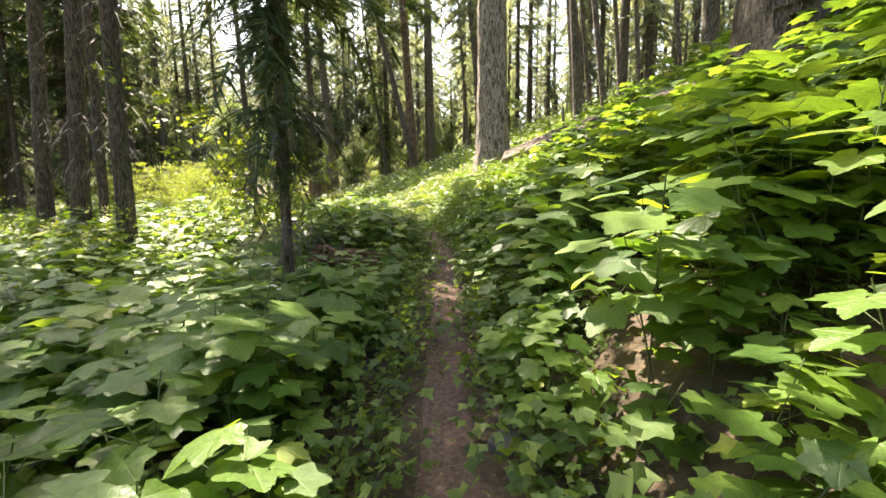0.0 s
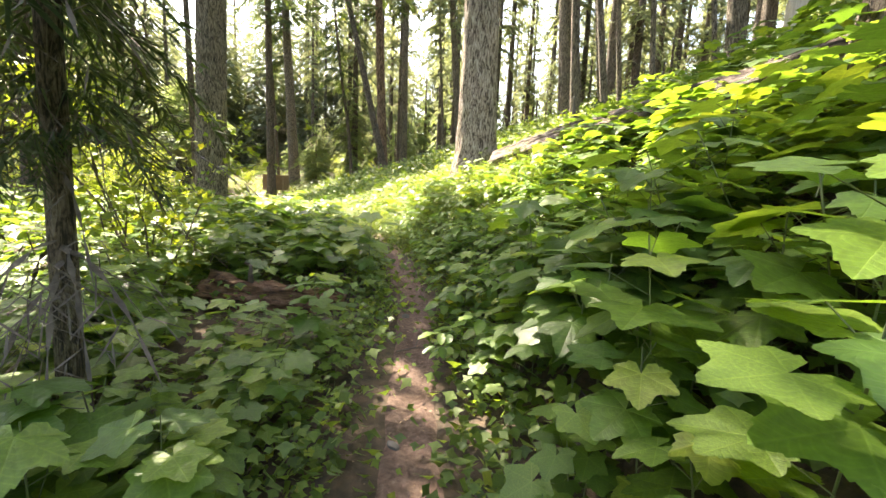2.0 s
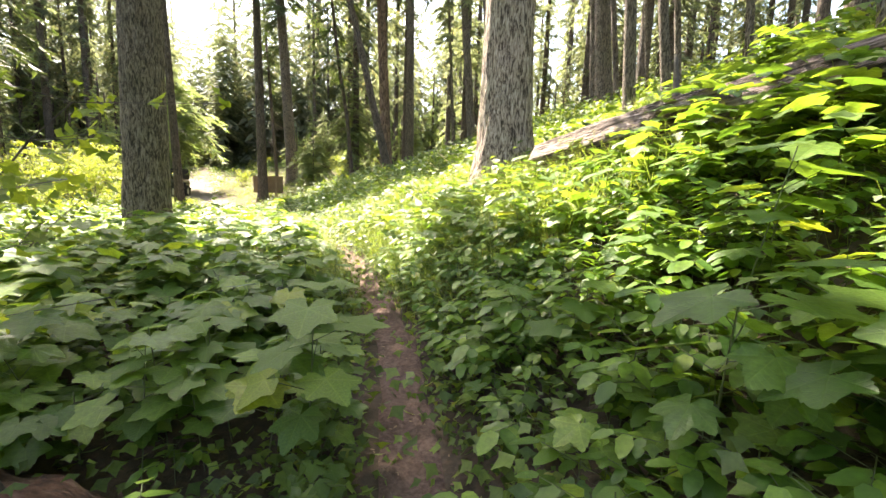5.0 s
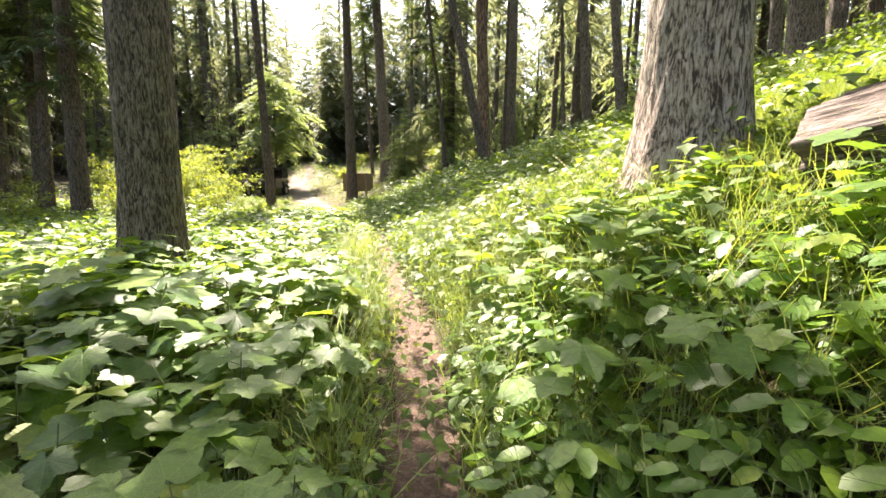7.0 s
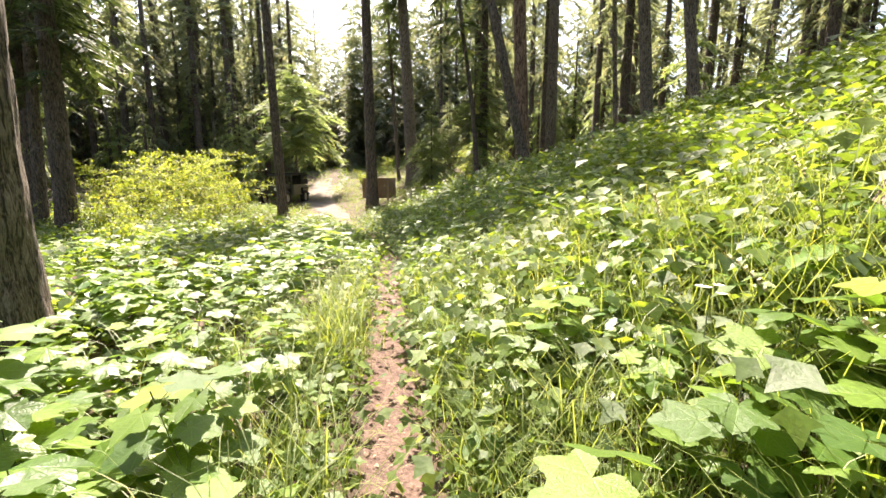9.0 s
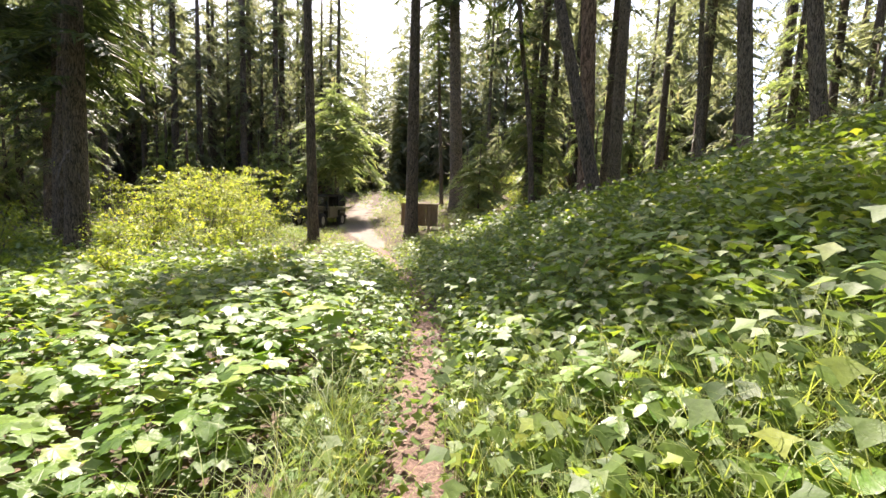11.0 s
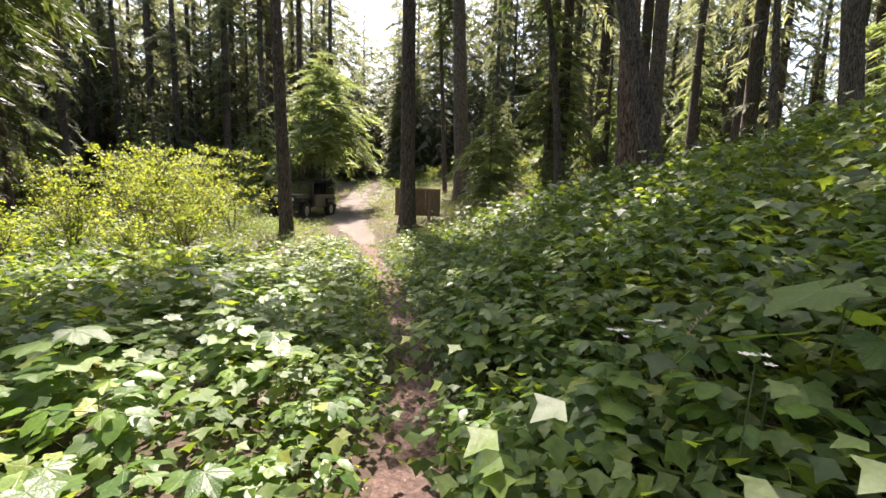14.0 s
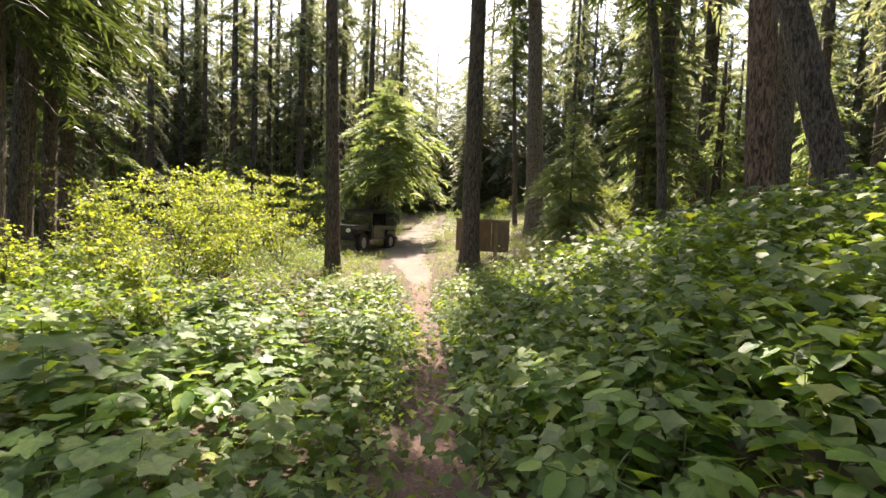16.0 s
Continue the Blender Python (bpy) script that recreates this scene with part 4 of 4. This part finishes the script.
# ---- shrubs ----
def shrub(at, height, spread, leaves, size, mat, label, stems=7, name="shrub"):
    root = tagged(new(name), label, "shrub")
    root.location = (at[0], at[1], float(ground_z(*at)))
    sticks, spots = [], []
    for k in range(stems):
        a = rng.random() * 6.283
        p, d = np.array((0.0, 0.0, -0.05)), np.array((math.cos(a) * 0.35, math.sin(a) * 0.35, 1.0))
        n, tall = 6, height * (0.45 + 0.6 * rng.random())
        for j in range(n):
            d = d + (rng.normal(0, 0.16), rng.normal(0, 0.16), -0.08)
            q = p + d * tall / n * np.array((spread, spread, 1.0))
            sticks.append(stick_pose(p, q, 0.012 * (1 - j / n) + 0.003))
            if j >= 1:
                for _ in range(3):
                    b = rng.random() * 6.283
                    e = q + np.array((math.cos(b), math.sin(b), 0.15)) * height * 0.17 * (0.5 + rng.random())
                    sticks.append(stick_pose(q, e, 0.003))
                    spots.append((q, e))
            p = q
    vs = []
    for _ in range(leaves):
        q, e = spots[rng.integers(0, len(spots))]
        vs.append(q + (e - q) * (0.3 + 0.85 * rng.random()) + rng.normal(0, 0.05, 3))
    n = len(vs)
    yaw = rng.random(n) * 6.283
    m = turned(yaw, 0.1 + 1.2 * rng.random(n), rng.random(n) * 6.283, size * rng.uniform(0.7, 1.4, n), np.array(vs))
    held("stem", joined("stem", *stamp(STICK, np.array(sticks)), M_TWIG), root, None, "thin dark branching stems")
    held("foliage", joined("foliage", *stamp(LEAF_TINY, m), mat), root)
    return root


YG = "bushy sunlit shrub with yellow-green leaves"
for at, h, n in (((-16.6, 25.7), 3.2, 640), ((-16.2, 24.0), 3.3, 640), ((-15.9, 22.6), 2.8, 560), ((-16.6, 21.2), 3.0, 560), ((-19.9, 27.6), 3.6, 640), ((-18.8, 24.6), 3.4, 600), ((-19.4, 22.4), 3.2, 560),
                 ((-14.4, 22.6), 1.8, 360), ((-13.0, 20.6), 1.3, 280), ((-15.0, 19.4), 2.0, 380), ((-12.0, 17.6), 1.1, 240), ((-18.0, 18.0), 2.4, 420), ((-10.0, 19.6), 0.8, 200), ((-22.5, 25.5), 3.4, 480),
                 ((-23.5, 29.5), 3.4, 420), ((-26.0, 33.0), 3.0, 400), ((-29.0, 29.0), 3.0, 400), ((-17.6, 38.5), 1.6, 320), ((-30.0, 40.0), 2.8, 400), ((-9.0, 36.5), 2.2, 360), ((-7.4, 40.0), 2.6, 360),
                 ((-11.5, 44.0), 2.6, 360), ((-2.5, 38.0), 2.2, 300), ((-20.5, 48.0), 2.2, 340)):
    shrub(at, h * 1.15, 0.8, int(n * 3.8), 0.088, M_SHRUB, YG)
shrub((-3.3, 6.7), 3.6, 0.7, 1500, 0.115, M_SHRUB, "spreading vine maple with fan-shaped yellow-green leaves")
for at, h in (((-4.6, 7.6), 1.4), ((-5.2, 9.2), 1.5), ((-4.9, 5.6), 1.2), ((-6.6, 6.6), 1.7), ((-8.2, 5.6), 1.8), ((-7.6, 10.6), 1.3), ((-9.6, 7.0), 1.9), ((-4.0, 10.2), 0.8)):
    shrub(at, h, 0.85, 600, 0.085, M_SHRUB if h > 1.6 else M_LOW, "leafy shrub in dappled shade under the trees")


# saplings near the clearing
def sapling(at, height, reach, label, mat, low=0.3):
    root = tagged(new("fir_sapling"), label, "sapling")
    root.location = (at[0], at[1], float(ground_z(*at)))
    held("trunk", trunk_mesh("trunk", height, 0.05, (0, 0), M_BARK_DARK, 8, 8, 0.2), root)
    held("crown", crown_mesh("crown", low, height - 0.3, reach, 130, mat, BOUGHS, (0, 0), 0.14), root)


sapling((-9.1, 30.2), 4.6, 1.35, "light green young fir beside the clearing", M_NEEDLE_PALE_LIT)
sapling((-10.2, 33.0), 3.0, 1.0, "light green young fir beside the clearing", M_NEEDLE_PALE_LIT)
sapling((-7.4, 31.6), 7.5, 1.6, "light green young fir beside the clearing", M_NEEDLE_PALE_LIT)
sapling((-20.3, 34.6), 8.6, 3.5, "young hemlock with pale drooping boughs", M_NEEDLE_PALE_LIT, 2.9)
sapling((-12.0, 41.0), 5.5, 1.6, "light green young fir beside the clearing", M_NEEDLE_HAZED)


# ---- fallen log and stump ----
def tube_mesh(name, a, b, r0, r1, mat, sides=28, rings=40, rough=0.06):
    a, b = Vector(a), Vector(b)
    turn = (b - a).to_track_quat("X", "Z")
    ln, v, f = (b - a).length, [], []
    for k in range(rings + 1):
        u = k / rings
        for s in range(sides):
            t = 2 * math.pi * s / sides
            r = (r0 + (r1 - r0) * u) * (1 + 1.6 * rough * noise.noise((u * 5, math.cos(t) * 6, math.sin(t) * 6)) + rough * noise.noise((u * 2.5, math.cos(t) * 3, math.sin(t) * 3)) + 0.5 * rough * math.sin(t * 9 + 3 * noise.noise((u * 4, t, 0))))
            p = Vector((u * ln + (0.03 * noise.noise((t * 2, 5, 0)) if k == 0 else 0), r * math.cos(t), r * math.sin(t)))
            v.append(tuple(a + turn @ p))
    for k in range(rings):
        for s in range(sides):
            t = (s + 1) % sides
            f.append((k * sides + s, k * sides + t, (k + 1) * sides + t, (k + 1) * sides + s))
    f.append(tuple(range(sides))[::-1])
    f.append(tuple(range(rings * sides, (rings + 1) * sides)))
    me = mesh_of(name, v, f, mat)
    for p in list(me.polygons)[-2:]:
        p.use_smooth = False
    return me


log = tagged(new("fallen_log"), "weathered barkless fallen log lying across the slope", "log")
LOG_A = Vector((0.82, 11.75, float(ground_z(0.82, 11.75)) + 0.26))
LOG_B = Vector((3.7, 6.9, float(ground_z(3.7, 6.9)) + 0.22))
log.matrix_basis = Matrix.Translation(LOG_A) @ (LOG_B - LOG_A).to_track_quat("X", "Z").to_matrix().to_4x4()
held("trunk", tube_mesh("trunk", (0, 0, 0), ((LOG_B - LOG_A).length, 0, 0), 0.36, 0.28, M_LOG, 56, 110, 0.13), log)
held("branch_stub", tube_mesh("branch_stub", (2.0, 0.0, 0.32), (1.98, 0.05, 0.86), 0.045, 0.02, M_TWIG, 8, 6), log, None, "dark broken branch stub")
stump = tagged(new("stump", tube_mesh("stump", (6.6, 11.9, float(ground_z(6.6, 11.9)) - 0.1), (6.65, 11.9, float(ground_z(6.6, 11.9)) + 1.1), 0.22, 0.19, M_STUMP, 18, 10)),
               "pale bleached tree stump on the slope", "stump")


rotten = tagged(new("rotten_log"), "crumbling reddish brown rotten log among the leaves", "log")
rotten.matrix_basis = Matrix.Translation(Vector((-2.75, 6.75, float(ground_z(-2.75, 6.75)) + 0.10))) @ (Vector((1.45, -0.25, -0.02))).to_track_quat("X", "Z").to_matrix().to_4x4()
held("trunk", tube_mesh("trunk", (0, 0, 0), (1.5, 0, 0), 0.19, 0.13, M_ROT, 36, 60, 0.30), rotten)
held("branch_stub", tube_mesh("branch_stub", (0.5, 0.0, 0.14), (0.55, -0.08, 0.36), 0.03, 0.015, M_TWIG, 8, 6), rotten, None, "broken grey branch stub")


# ---- notice board ----
def box(bm, x0, x1, y0, y1, z0, z1, bevel=0.006):
    r = bmesh.ops.create_cube(bm, size=1)
    for w in r["verts"]:
        w.co = Vector((x0 + (w.co.x + 0.5) * (x1 - x0), y0 + (w.co.y + 0.5) * (y1 - y0), z0 + (w.co.z + 0.5) * (z1 - z0)))
    if bevel:
        es = list({e for w in r["verts"] for e in w.link_edges})
        bmesh.ops.bevel(bm, geom=es, offset=bevel, segments=2, affect="EDGES")


def board():
    root = tagged(new("notice_board"), "brown wooden trailhead board on posts seen from behind", "sign")
    a, b = Vector((-11.57, 27.93, 0)), Vector((-10.27, 28.66, 0))
    mid = (a + b) / 2
    g = float(ground_z(mid.x, mid.y)) - 0.1
    root.matrix_basis = pose(mid.x, mid.y, g, 0, 0, math.degrees(math.atan2(b.y - a.y, b.x - a.x)))
    for k in range(3):
        bm = bmesh.new()
        box(bm, -0.75 + k * 0.5, -0.254 + k * 0.5, 0.0, 0.03, 0.45, 1.32, 0.004)
        part("plank", bm, M_BOARD, root)
    for x in (-0.42, 0.38):
        bm = bmesh.new()
        box(bm, x - 0.05, x + 0.05, -0.10, -0.003, -0.1, 1.28)
        part("post", bm, M_POST, root)
    bm = bmesh.new()
    box(bm, -0.77, 0.77, -0.02, 0.06, 1.323, 1.36)
    part("cap_rail", bm, M_POST, root)


board()


# ---- parked car ----
def off_roader():
    root = tagged(new("car"), "dark grey open-topped off-road car parked on the gravel", "car")
    z = float(ground_z(-18.75, 31.4))
    root.matrix_basis = pose(-18.75, 31.4, z, 0, 0, -76)

    def piece(name, boxes, mat, label="", bevel=0.03, parent=None):
        bm = bmesh.new()
        for bx in boxes:
            box(bm, *bx, bevel)
        return part(name, bm, mat, parent or root, label)
    # x forward, y to its left
    piece("body", [(-1.75, 0.55, -0.72, 0.72, 0.50, 1.10)], M_PAINT, "dark grey painted tub", 0.05)
    bm = bmesh.new()
    box(bm, 0.45, 1.72, -0.60, 0.60, 0.62, 1.12, 0.05)
    for w in bm.verts:
        if w.co.x > 1.5:
            w.co.y *= 0.90
            w.co.z -= 0.04 if w.co.z > 0.9 else 0
    part("hood", bm, M_PAINT, root)
    piece("grille", [(1.722, 1.76, -0.52, 0.52, 0.60, 1.05)] + [(1.762, 1.775, -0.33 + 0.11 * k, -0.28 + 0.11 * k, 0.68, 0.98) for k in range(7)], M_PAINT, "slotted grille", 0.01)
    for y in (-0.62, 0.62):
        f = piece("fender", [(0.72, 1.72, y - 0.17, y + 0.17, 0.86, 0.94), (0.66, 0.76, y - 0.17, y + 0.17, 0.60, 0.93), (1.66, 1.74, y - 0.17, y + 0.17, 0.72, 0.93)], M_RUBBER, "black flared fender")
        piece("rear_fender", [(-1.62, -0.72, y * 1.13 - 0.12, y * 1.13 + 0.12, 0.86, 0.94), (-0.78, -0.70, y * 1.13 - 0.12, y * 1.13 + 0.12, 0.60, 0.93)], M_RUBBER, "black flared fender")
    piece("front_bumper", [(1.78, 1.95, -0.78, 0.78, 0.48, 0.66)], M_RUBBER, "black steel bumper")
    piece("rear_bumper", [(-1.92, -1.77, -0.74, 0.74, 0.48, 0.62)], M_RUBBER, "black steel bumper")
    piece("windshield_frame", [(0.42, 0.50, -0.70, -0.63, 1.10, 1.62), (0.42, 0.50, 0.63, 0.70, 1.10, 1.62), (0.40, 0.50, -0.70, 0.70, 1.60, 1.68), (0.44, 0.54, -0.70, 0.70, 1.10, 1.16)], M_PAINT, "", 0.015)
    piece("windshield", [(0.455, 0.465, -0.63, 0.63, 1.16, 1.60)], M_GLASS, "clear glass", 0.0)
    piece("soft_top", [(-1.72, 0.45, -0.70, 0.70, 1.69, 1.78), (-1.76, -1.70, -0.70, 0.70, 1.12, 1.72), (-1.70, -0.75, 0.66, 0.70, 1.12, 1.69), (-1.70, -0.75, -0.70, -0.66, 1.12, 1.69)], M_CLOTH, "black canvas roof", 0.02)
    piece("roll_bar", [(-0.60, -0.53, -0.66, -0.60, 1.1, 1.68), (-0.60, -0.53, 0.60, 0.66, 1.1, 1.68), (-0.60, 0.45, 0.60, 0.65, 1.63, 1.685), (-0.60, 0.45, -0.65, -0.60, 1.63, 1.685)], M_RUBBER, "", 0.012)
    for y in (-0.32, 0.32):
        piece("seat", [(-0.55, -0.05, y - 0.22, y + 0.22, 0.85, 1.14), (-0.62, -0.48, y - 0.20, y + 0.20, 1.1, 1.52)], M_CLOTH, "black seat", 0.04)
    for y in (-0.38, 0.38):
        bm = bmesh.new()
        bmesh.ops.create_cone(bm, cap_ends=True, segments=20, radius1=0.09, radius2=0.085, depth=0.05, matrix=pose(1.79, y, 0.88, 0, 90, 0))
        part("headlight", bm, M_LAMP, root, "round glass headlight")
    for y in (-0.84, 0.84):
        piece("mirror", [(0.30, 0.38, y - 0.09, y + 0.09, 1.14, 1.30)], M_RUBBER, "", 0.02)
    for y in (-0.725, 0.725):
        d = piece("door", [(-0.55, 0.40, y - 0.02, y + 0.02, 0.56, 1.09)], M_PAINT, "", 0.012)
        piece("handle", [(-0.46, -0.34, y * 1.03 - 0.02, y * 1.03 + 0.02, 0.96, 0.99)], M_RUBBER, "", 0.005, d)
    for x in (-1.2, 1.2):
        for y in (-0.68, 0.68):
            wheel = new("wheel")
            wheel.parent = root
            wheel.location = (x, y, 0.38)
            bm = bmesh.new()
            prof = [(0.22, -0.11), (0.34, -0.12), (0.38, -0.09), (0.385, 0.0), (0.38, 0.09), (0.34, 0.12), (0.22, 0.11)]
            n = 28
            rings = [[bm.verts.new((r * math.cos(2 * math.pi * k / n) * (1.012 if k % 2 and r > 0.375 else 1), w, r * math.sin(2 * math.pi * k / n) * (1.012 if k % 2 and r > 0.375 else 1))) for r, w in prof] for k in range(n)]
            for k in range(n):
                for j in range(len(prof)):
                    q = (j + 1) % len(prof)
                    bm.faces.new((rings[k][j], rings[k][q], rings[(k + 1) % n][q], rings[(k + 1) % n][j]))
            part("tyre", bm, M_RUBBER, wheel, "black knobbly tyre")
            bm = bmesh.new()
            bmesh.ops.create_cone(bm, cap_ends=True, segments=20, radius1=0.225, radius2=0.225, depth=0.16, matrix=pose(0, 0, 0, 90, 0, 0))
            for k in range(5):
                r = bmesh.ops.create_cone(bm, cap_ends=True, segments=8, radius1=0.035, radius2=0.03, depth=0.02,
                                          matrix=pose(0.13 * math.cos(k * 1.257), math.copysign(0.085, y), 0.13 * math.sin(k * 1.257), 90, 0, 0))
            part("rim", bm, M_STEEL, wheel, "grey steel rim")


off_roader()


# ---- small things on and beside the trail ----
def stone(at, size, turn):
    bm = bmesh.new()
    bmesh.ops.create_icosphere(bm, subdivisions=2, radius=1)
    for w in bm.verts:
        w.co *= 1 + 0.28 * noise.noise(w.co * 1.3 + Vector((turn, 0, 0)))
        w.co = Vector((w.co.x * size, w.co.y * size * 0.7, max(w.co.z, -0.5) * size * 0.42))
    me = bpy.data.meshes.new("stone")
    bm.to_mesh(me)
    bm.free()
    me.materials.append(M_STONE)
    ob = tagged(new("stone", me), "flat grey stone half sunk in the trail edge", "stone")
    ob.matrix_basis = pose(at[0], at[1], float(ground_z(*at)) + 0.02 + size * 0.1, 8, -6, turn)


for at, size, turn in (((0.13, 2.02), 0.11, 20), ((-1.72, 9.75), 0.07, 70), ((-0.47, 4.4), 0.04, 140), ((-5.6, 18.5), 0.05, 33), ((-4.05, 15.2), 0.04, 10), ((-2.5, 11.95), 0.035, 200), ((-0.62, 6.3), 0.05, 80)):
    stone(at, size, turn)


def fallen_stick(at, length, turn, lift=0.03, r=0.008):
    a = Vector((at[0], at[1], float(ground_z(*at)) + lift))
    b = a + Vector((math.cos(turn) * length, math.sin(turn) * length, 0))
    b.z = float(ground_z(b.x, b.y)) + lift + 0.03
    mid = a.lerp(b, 0.5) + Vector((random.uniform(-0.05, 0.05), random.uniform(-0.05, 0.05), 0.03))
    v, f = stamp(STICK, np.array([stick_pose(a, mid, r), stick_pose(mid, b, r * 0.7), stick_pose(mid, mid + Vector((0.12 * math.sin(turn), 0.1, 0.05)), r * 0.5)]))
    tagged(new("fallen_stick", joined("fallen_stick", v, f, M_TWIG)), "thin grey dead stick lying on the ground", "stick", "fallen sticks")


for at, ln, turn in (((0.30, 4.15), 0.55, -0.9), ((0.25, 4.3), 0.45, -0.5), ((-0.6, 5.5), 0.22, 0.2), ((-1.6, 5.2), 0.7, 0.4), ((-1.9, 5.6), 0.6, 2.2), ((-1.2, 5.4), 0.4, 1.2), ((-4.6, 16.6), 0.3, 0.9),
                     ((-3.3, 13.8), 0.25, 2.0), ((-0.35, 3.4), 0.18, 2.6), ((-5.9, 18.9), 0.25, 1.4), ((0.9, 3.0), 0.5, 1.9), ((-2.1, 6.6), 0.9, -0.3), ((-2.3, 6.3), 0.6, 0.5)):
    fallen_stick(at, ln, turn)


def trail_litter():
    """Dry leaf scraps and needles trodden into the trail."""
    n = 700
    k = rng.integers(1, 12, n)
    u = rng.random(n)
    p = TR[k, :2] + (TR[k + 1, :2] - TR[k, :2]) * u[:, None] + rng.normal(0, 0.14, (n, 2))
    m = turned(rng.random(n) * 6.283, rng.random(n) * 0.4, rng.random(n) * 6.283, rng.uniform(0.008, 0.026, n), np.stack([p[:, 0], p[:, 1], ground_z(p[:, 0], p[:, 1]) + 0.032], 1))
    tagged(new("trail_litter", joined("trail_litter", *stamp(OVAL, m), M_DRY)), "scraps of dry leaves and needles on the soil", "leaf litter", kind="stuff")


M_DRY = simple("dry_leaf", [(0.3, (0.16, 0.095, 0.050)), (0.7, (0.42, 0.31, 0.20))], 9.0, 0.85)
trail_litter()


# ferny moss-grey twigs and yellowed leaves that stand out
def tall_berry(at, kind, scale, turn, yellow=0):
    root = berry_thing(kind)
    tagged(root, "tall sunlit thimbleberry with very broad leaves", "plant")
    m = pose(at[0], at[1], float(ground_z(*at)), 0, 0, turn)
    root.matrix_basis = m @ Matrix.Diagonal((scale, scale, scale, 1))
    leaves = [c for c in root.children if c.name.startswith("leaf")]
    for c in leaves[:yellow]:
        c.data = LEAF_YELLOW
        c["label"] = "yellowed leaf"


LEAF_YELLOW = joined("leaf", *LEAVES[1], M_YELLOW)
for at, kind, sc, turn, yl in (((-2.62, 16.1), 3, 0.95, 20, 0), ((-3.55, 15.95), 5, 0.85, 100, 0), ((-2.3, 15.7), 5, 0.9, 60, 0), ((-4.85, 18.4), 5, 0.85, 200, 0), ((-5.5, 18.75), 2, 0.9, 10, 0),
                               ((0.62, 4.9), 5, 1.05, 0, 0), ((-4.4, 11.8), 1, 1.0, 150, 1), ((-7.5, 15.3), 2, 1.2, 30, 2), ((-3.4, 17.6), 0, 1.1, 80, 0), ((1.05, 2.2), 5, 0.75, 250, 0), ((-1.2, 1.9), 1, 1.0, 40, 0),
                               ((-6.9, 16.9), 6, 1.1, 10, 1), ((-8.2, 18.4), 1, 1.0, 90, 1), ((1.2, 9.1), 0, 1.0, 10, 0)):
    tall_berry(at, kind, sc, turn, yl)


def flower_stalk(at, height):
    root = tagged(new("flower_cluster"), "cream thimbleberry flower buds on a thin stalk", "flower", "flower clusters")
    root.location = (at[0], at[1], float(ground_z(*at)))
    held("stalk", joined("stalk", *stamp(STICK, np.array([stick_pose((0, 0, 0), (0.02, 0, height), 0.003)])), M_STEM), root)
    for k in range(4):
        a = k * 1.7
        c = np.array((0.02 + 0.035 * math.cos(a), 0.035 * math.sin(a), height + 0.012 * k))
        yaw = np.arange(5) * 1.2566
        m = turned(yaw, np.full(5, -0.35), yaw, np.full(5, 0.02), np.repeat(c[None], 5, 0))
        held("blossom", joined("blossom", *stamp(OVAL, m), M_FLOWER), root)


for at, h in (((-1.55, 2.9), 0.82), ((-1.45, 2.75), 0.70), ((-4.1, 17.7), 0.55), ((-3.95, 17.9), 0.5), ((-3.7, 17.2), 0.6), ((-5.2, 14.2), 0.6), ((-1.3, 12.4), 0.7)):
    flower_stalk(at, h)


def seed_grass(at, height, turn):
    """A tall grass culm with narrow leaves and a nodding seed head."""
    root = tagged(new("seed_grass"), "tall pale grass stalk with a nodding seed head", "grass", "seed grasses on the sunny bank")
    root.matrix_basis = pose(at[0], at[1], float(ground_z(*at)) - 0.02, 0, 0, turn)

    def line(u):
        return np.array((0.30 * height * u ** 3.2, 0.0, height * (u - 0.14 * u ** 4)))
    held("stalk", joined("stalk", *stamp(STICK, np.array([stick_pose(line(k / 8), line((k + 1) / 8), 0.0022 - 0.00015 * k) for k in range(8)])), M_GRASS), root)
    k = np.arange(26)
    p = np.array([line(0.78 + 0.22 * q / 26) for q in k])
    yaw = k * 2.4
    held("seed_head", joined("seed_head", *stamp(OVAL, turned(yaw, np.full(26, -0.9), yaw, np.full(26, 0.022), p)), M_STRAW), root, None, "straw-coloured seed head")
    for j in range(3):
        m = turned(np.array([j * 2.2]), np.array([0.25]), np.array([j * 2.2]), np.array([height * 0.5]), line(0.1 + 0.14 * j)[None])
        held("grass_leaf", joined("grass_leaf", *stamp(BLADE, m), M_GRASS), root)


M_STRAW = simple("dry_straw", [(0.3, (0.30, 0.27, 0.14)), (0.7, (0.48, 0.43, 0.25))], 20.0, 0.8)
for at, h, turn in (((-0.75, 12.9), 1.05, 200), ((-0.6, 13.15), 1.15, 170), ((-0.45, 12.6), 0.95, 230), ((-1.0, 12.4), 0.85, 150), ((-0.2, 12.2), 0.9, 190), ((-1.3, 13.4), 0.9, 250), ((-0.9, 11.9), 0.8, 120), ((-3.9, 17.6), 0.8, 40), ((-3.2, 16.9), 0.85, 300)):
    seed_grass(at, h, turn)
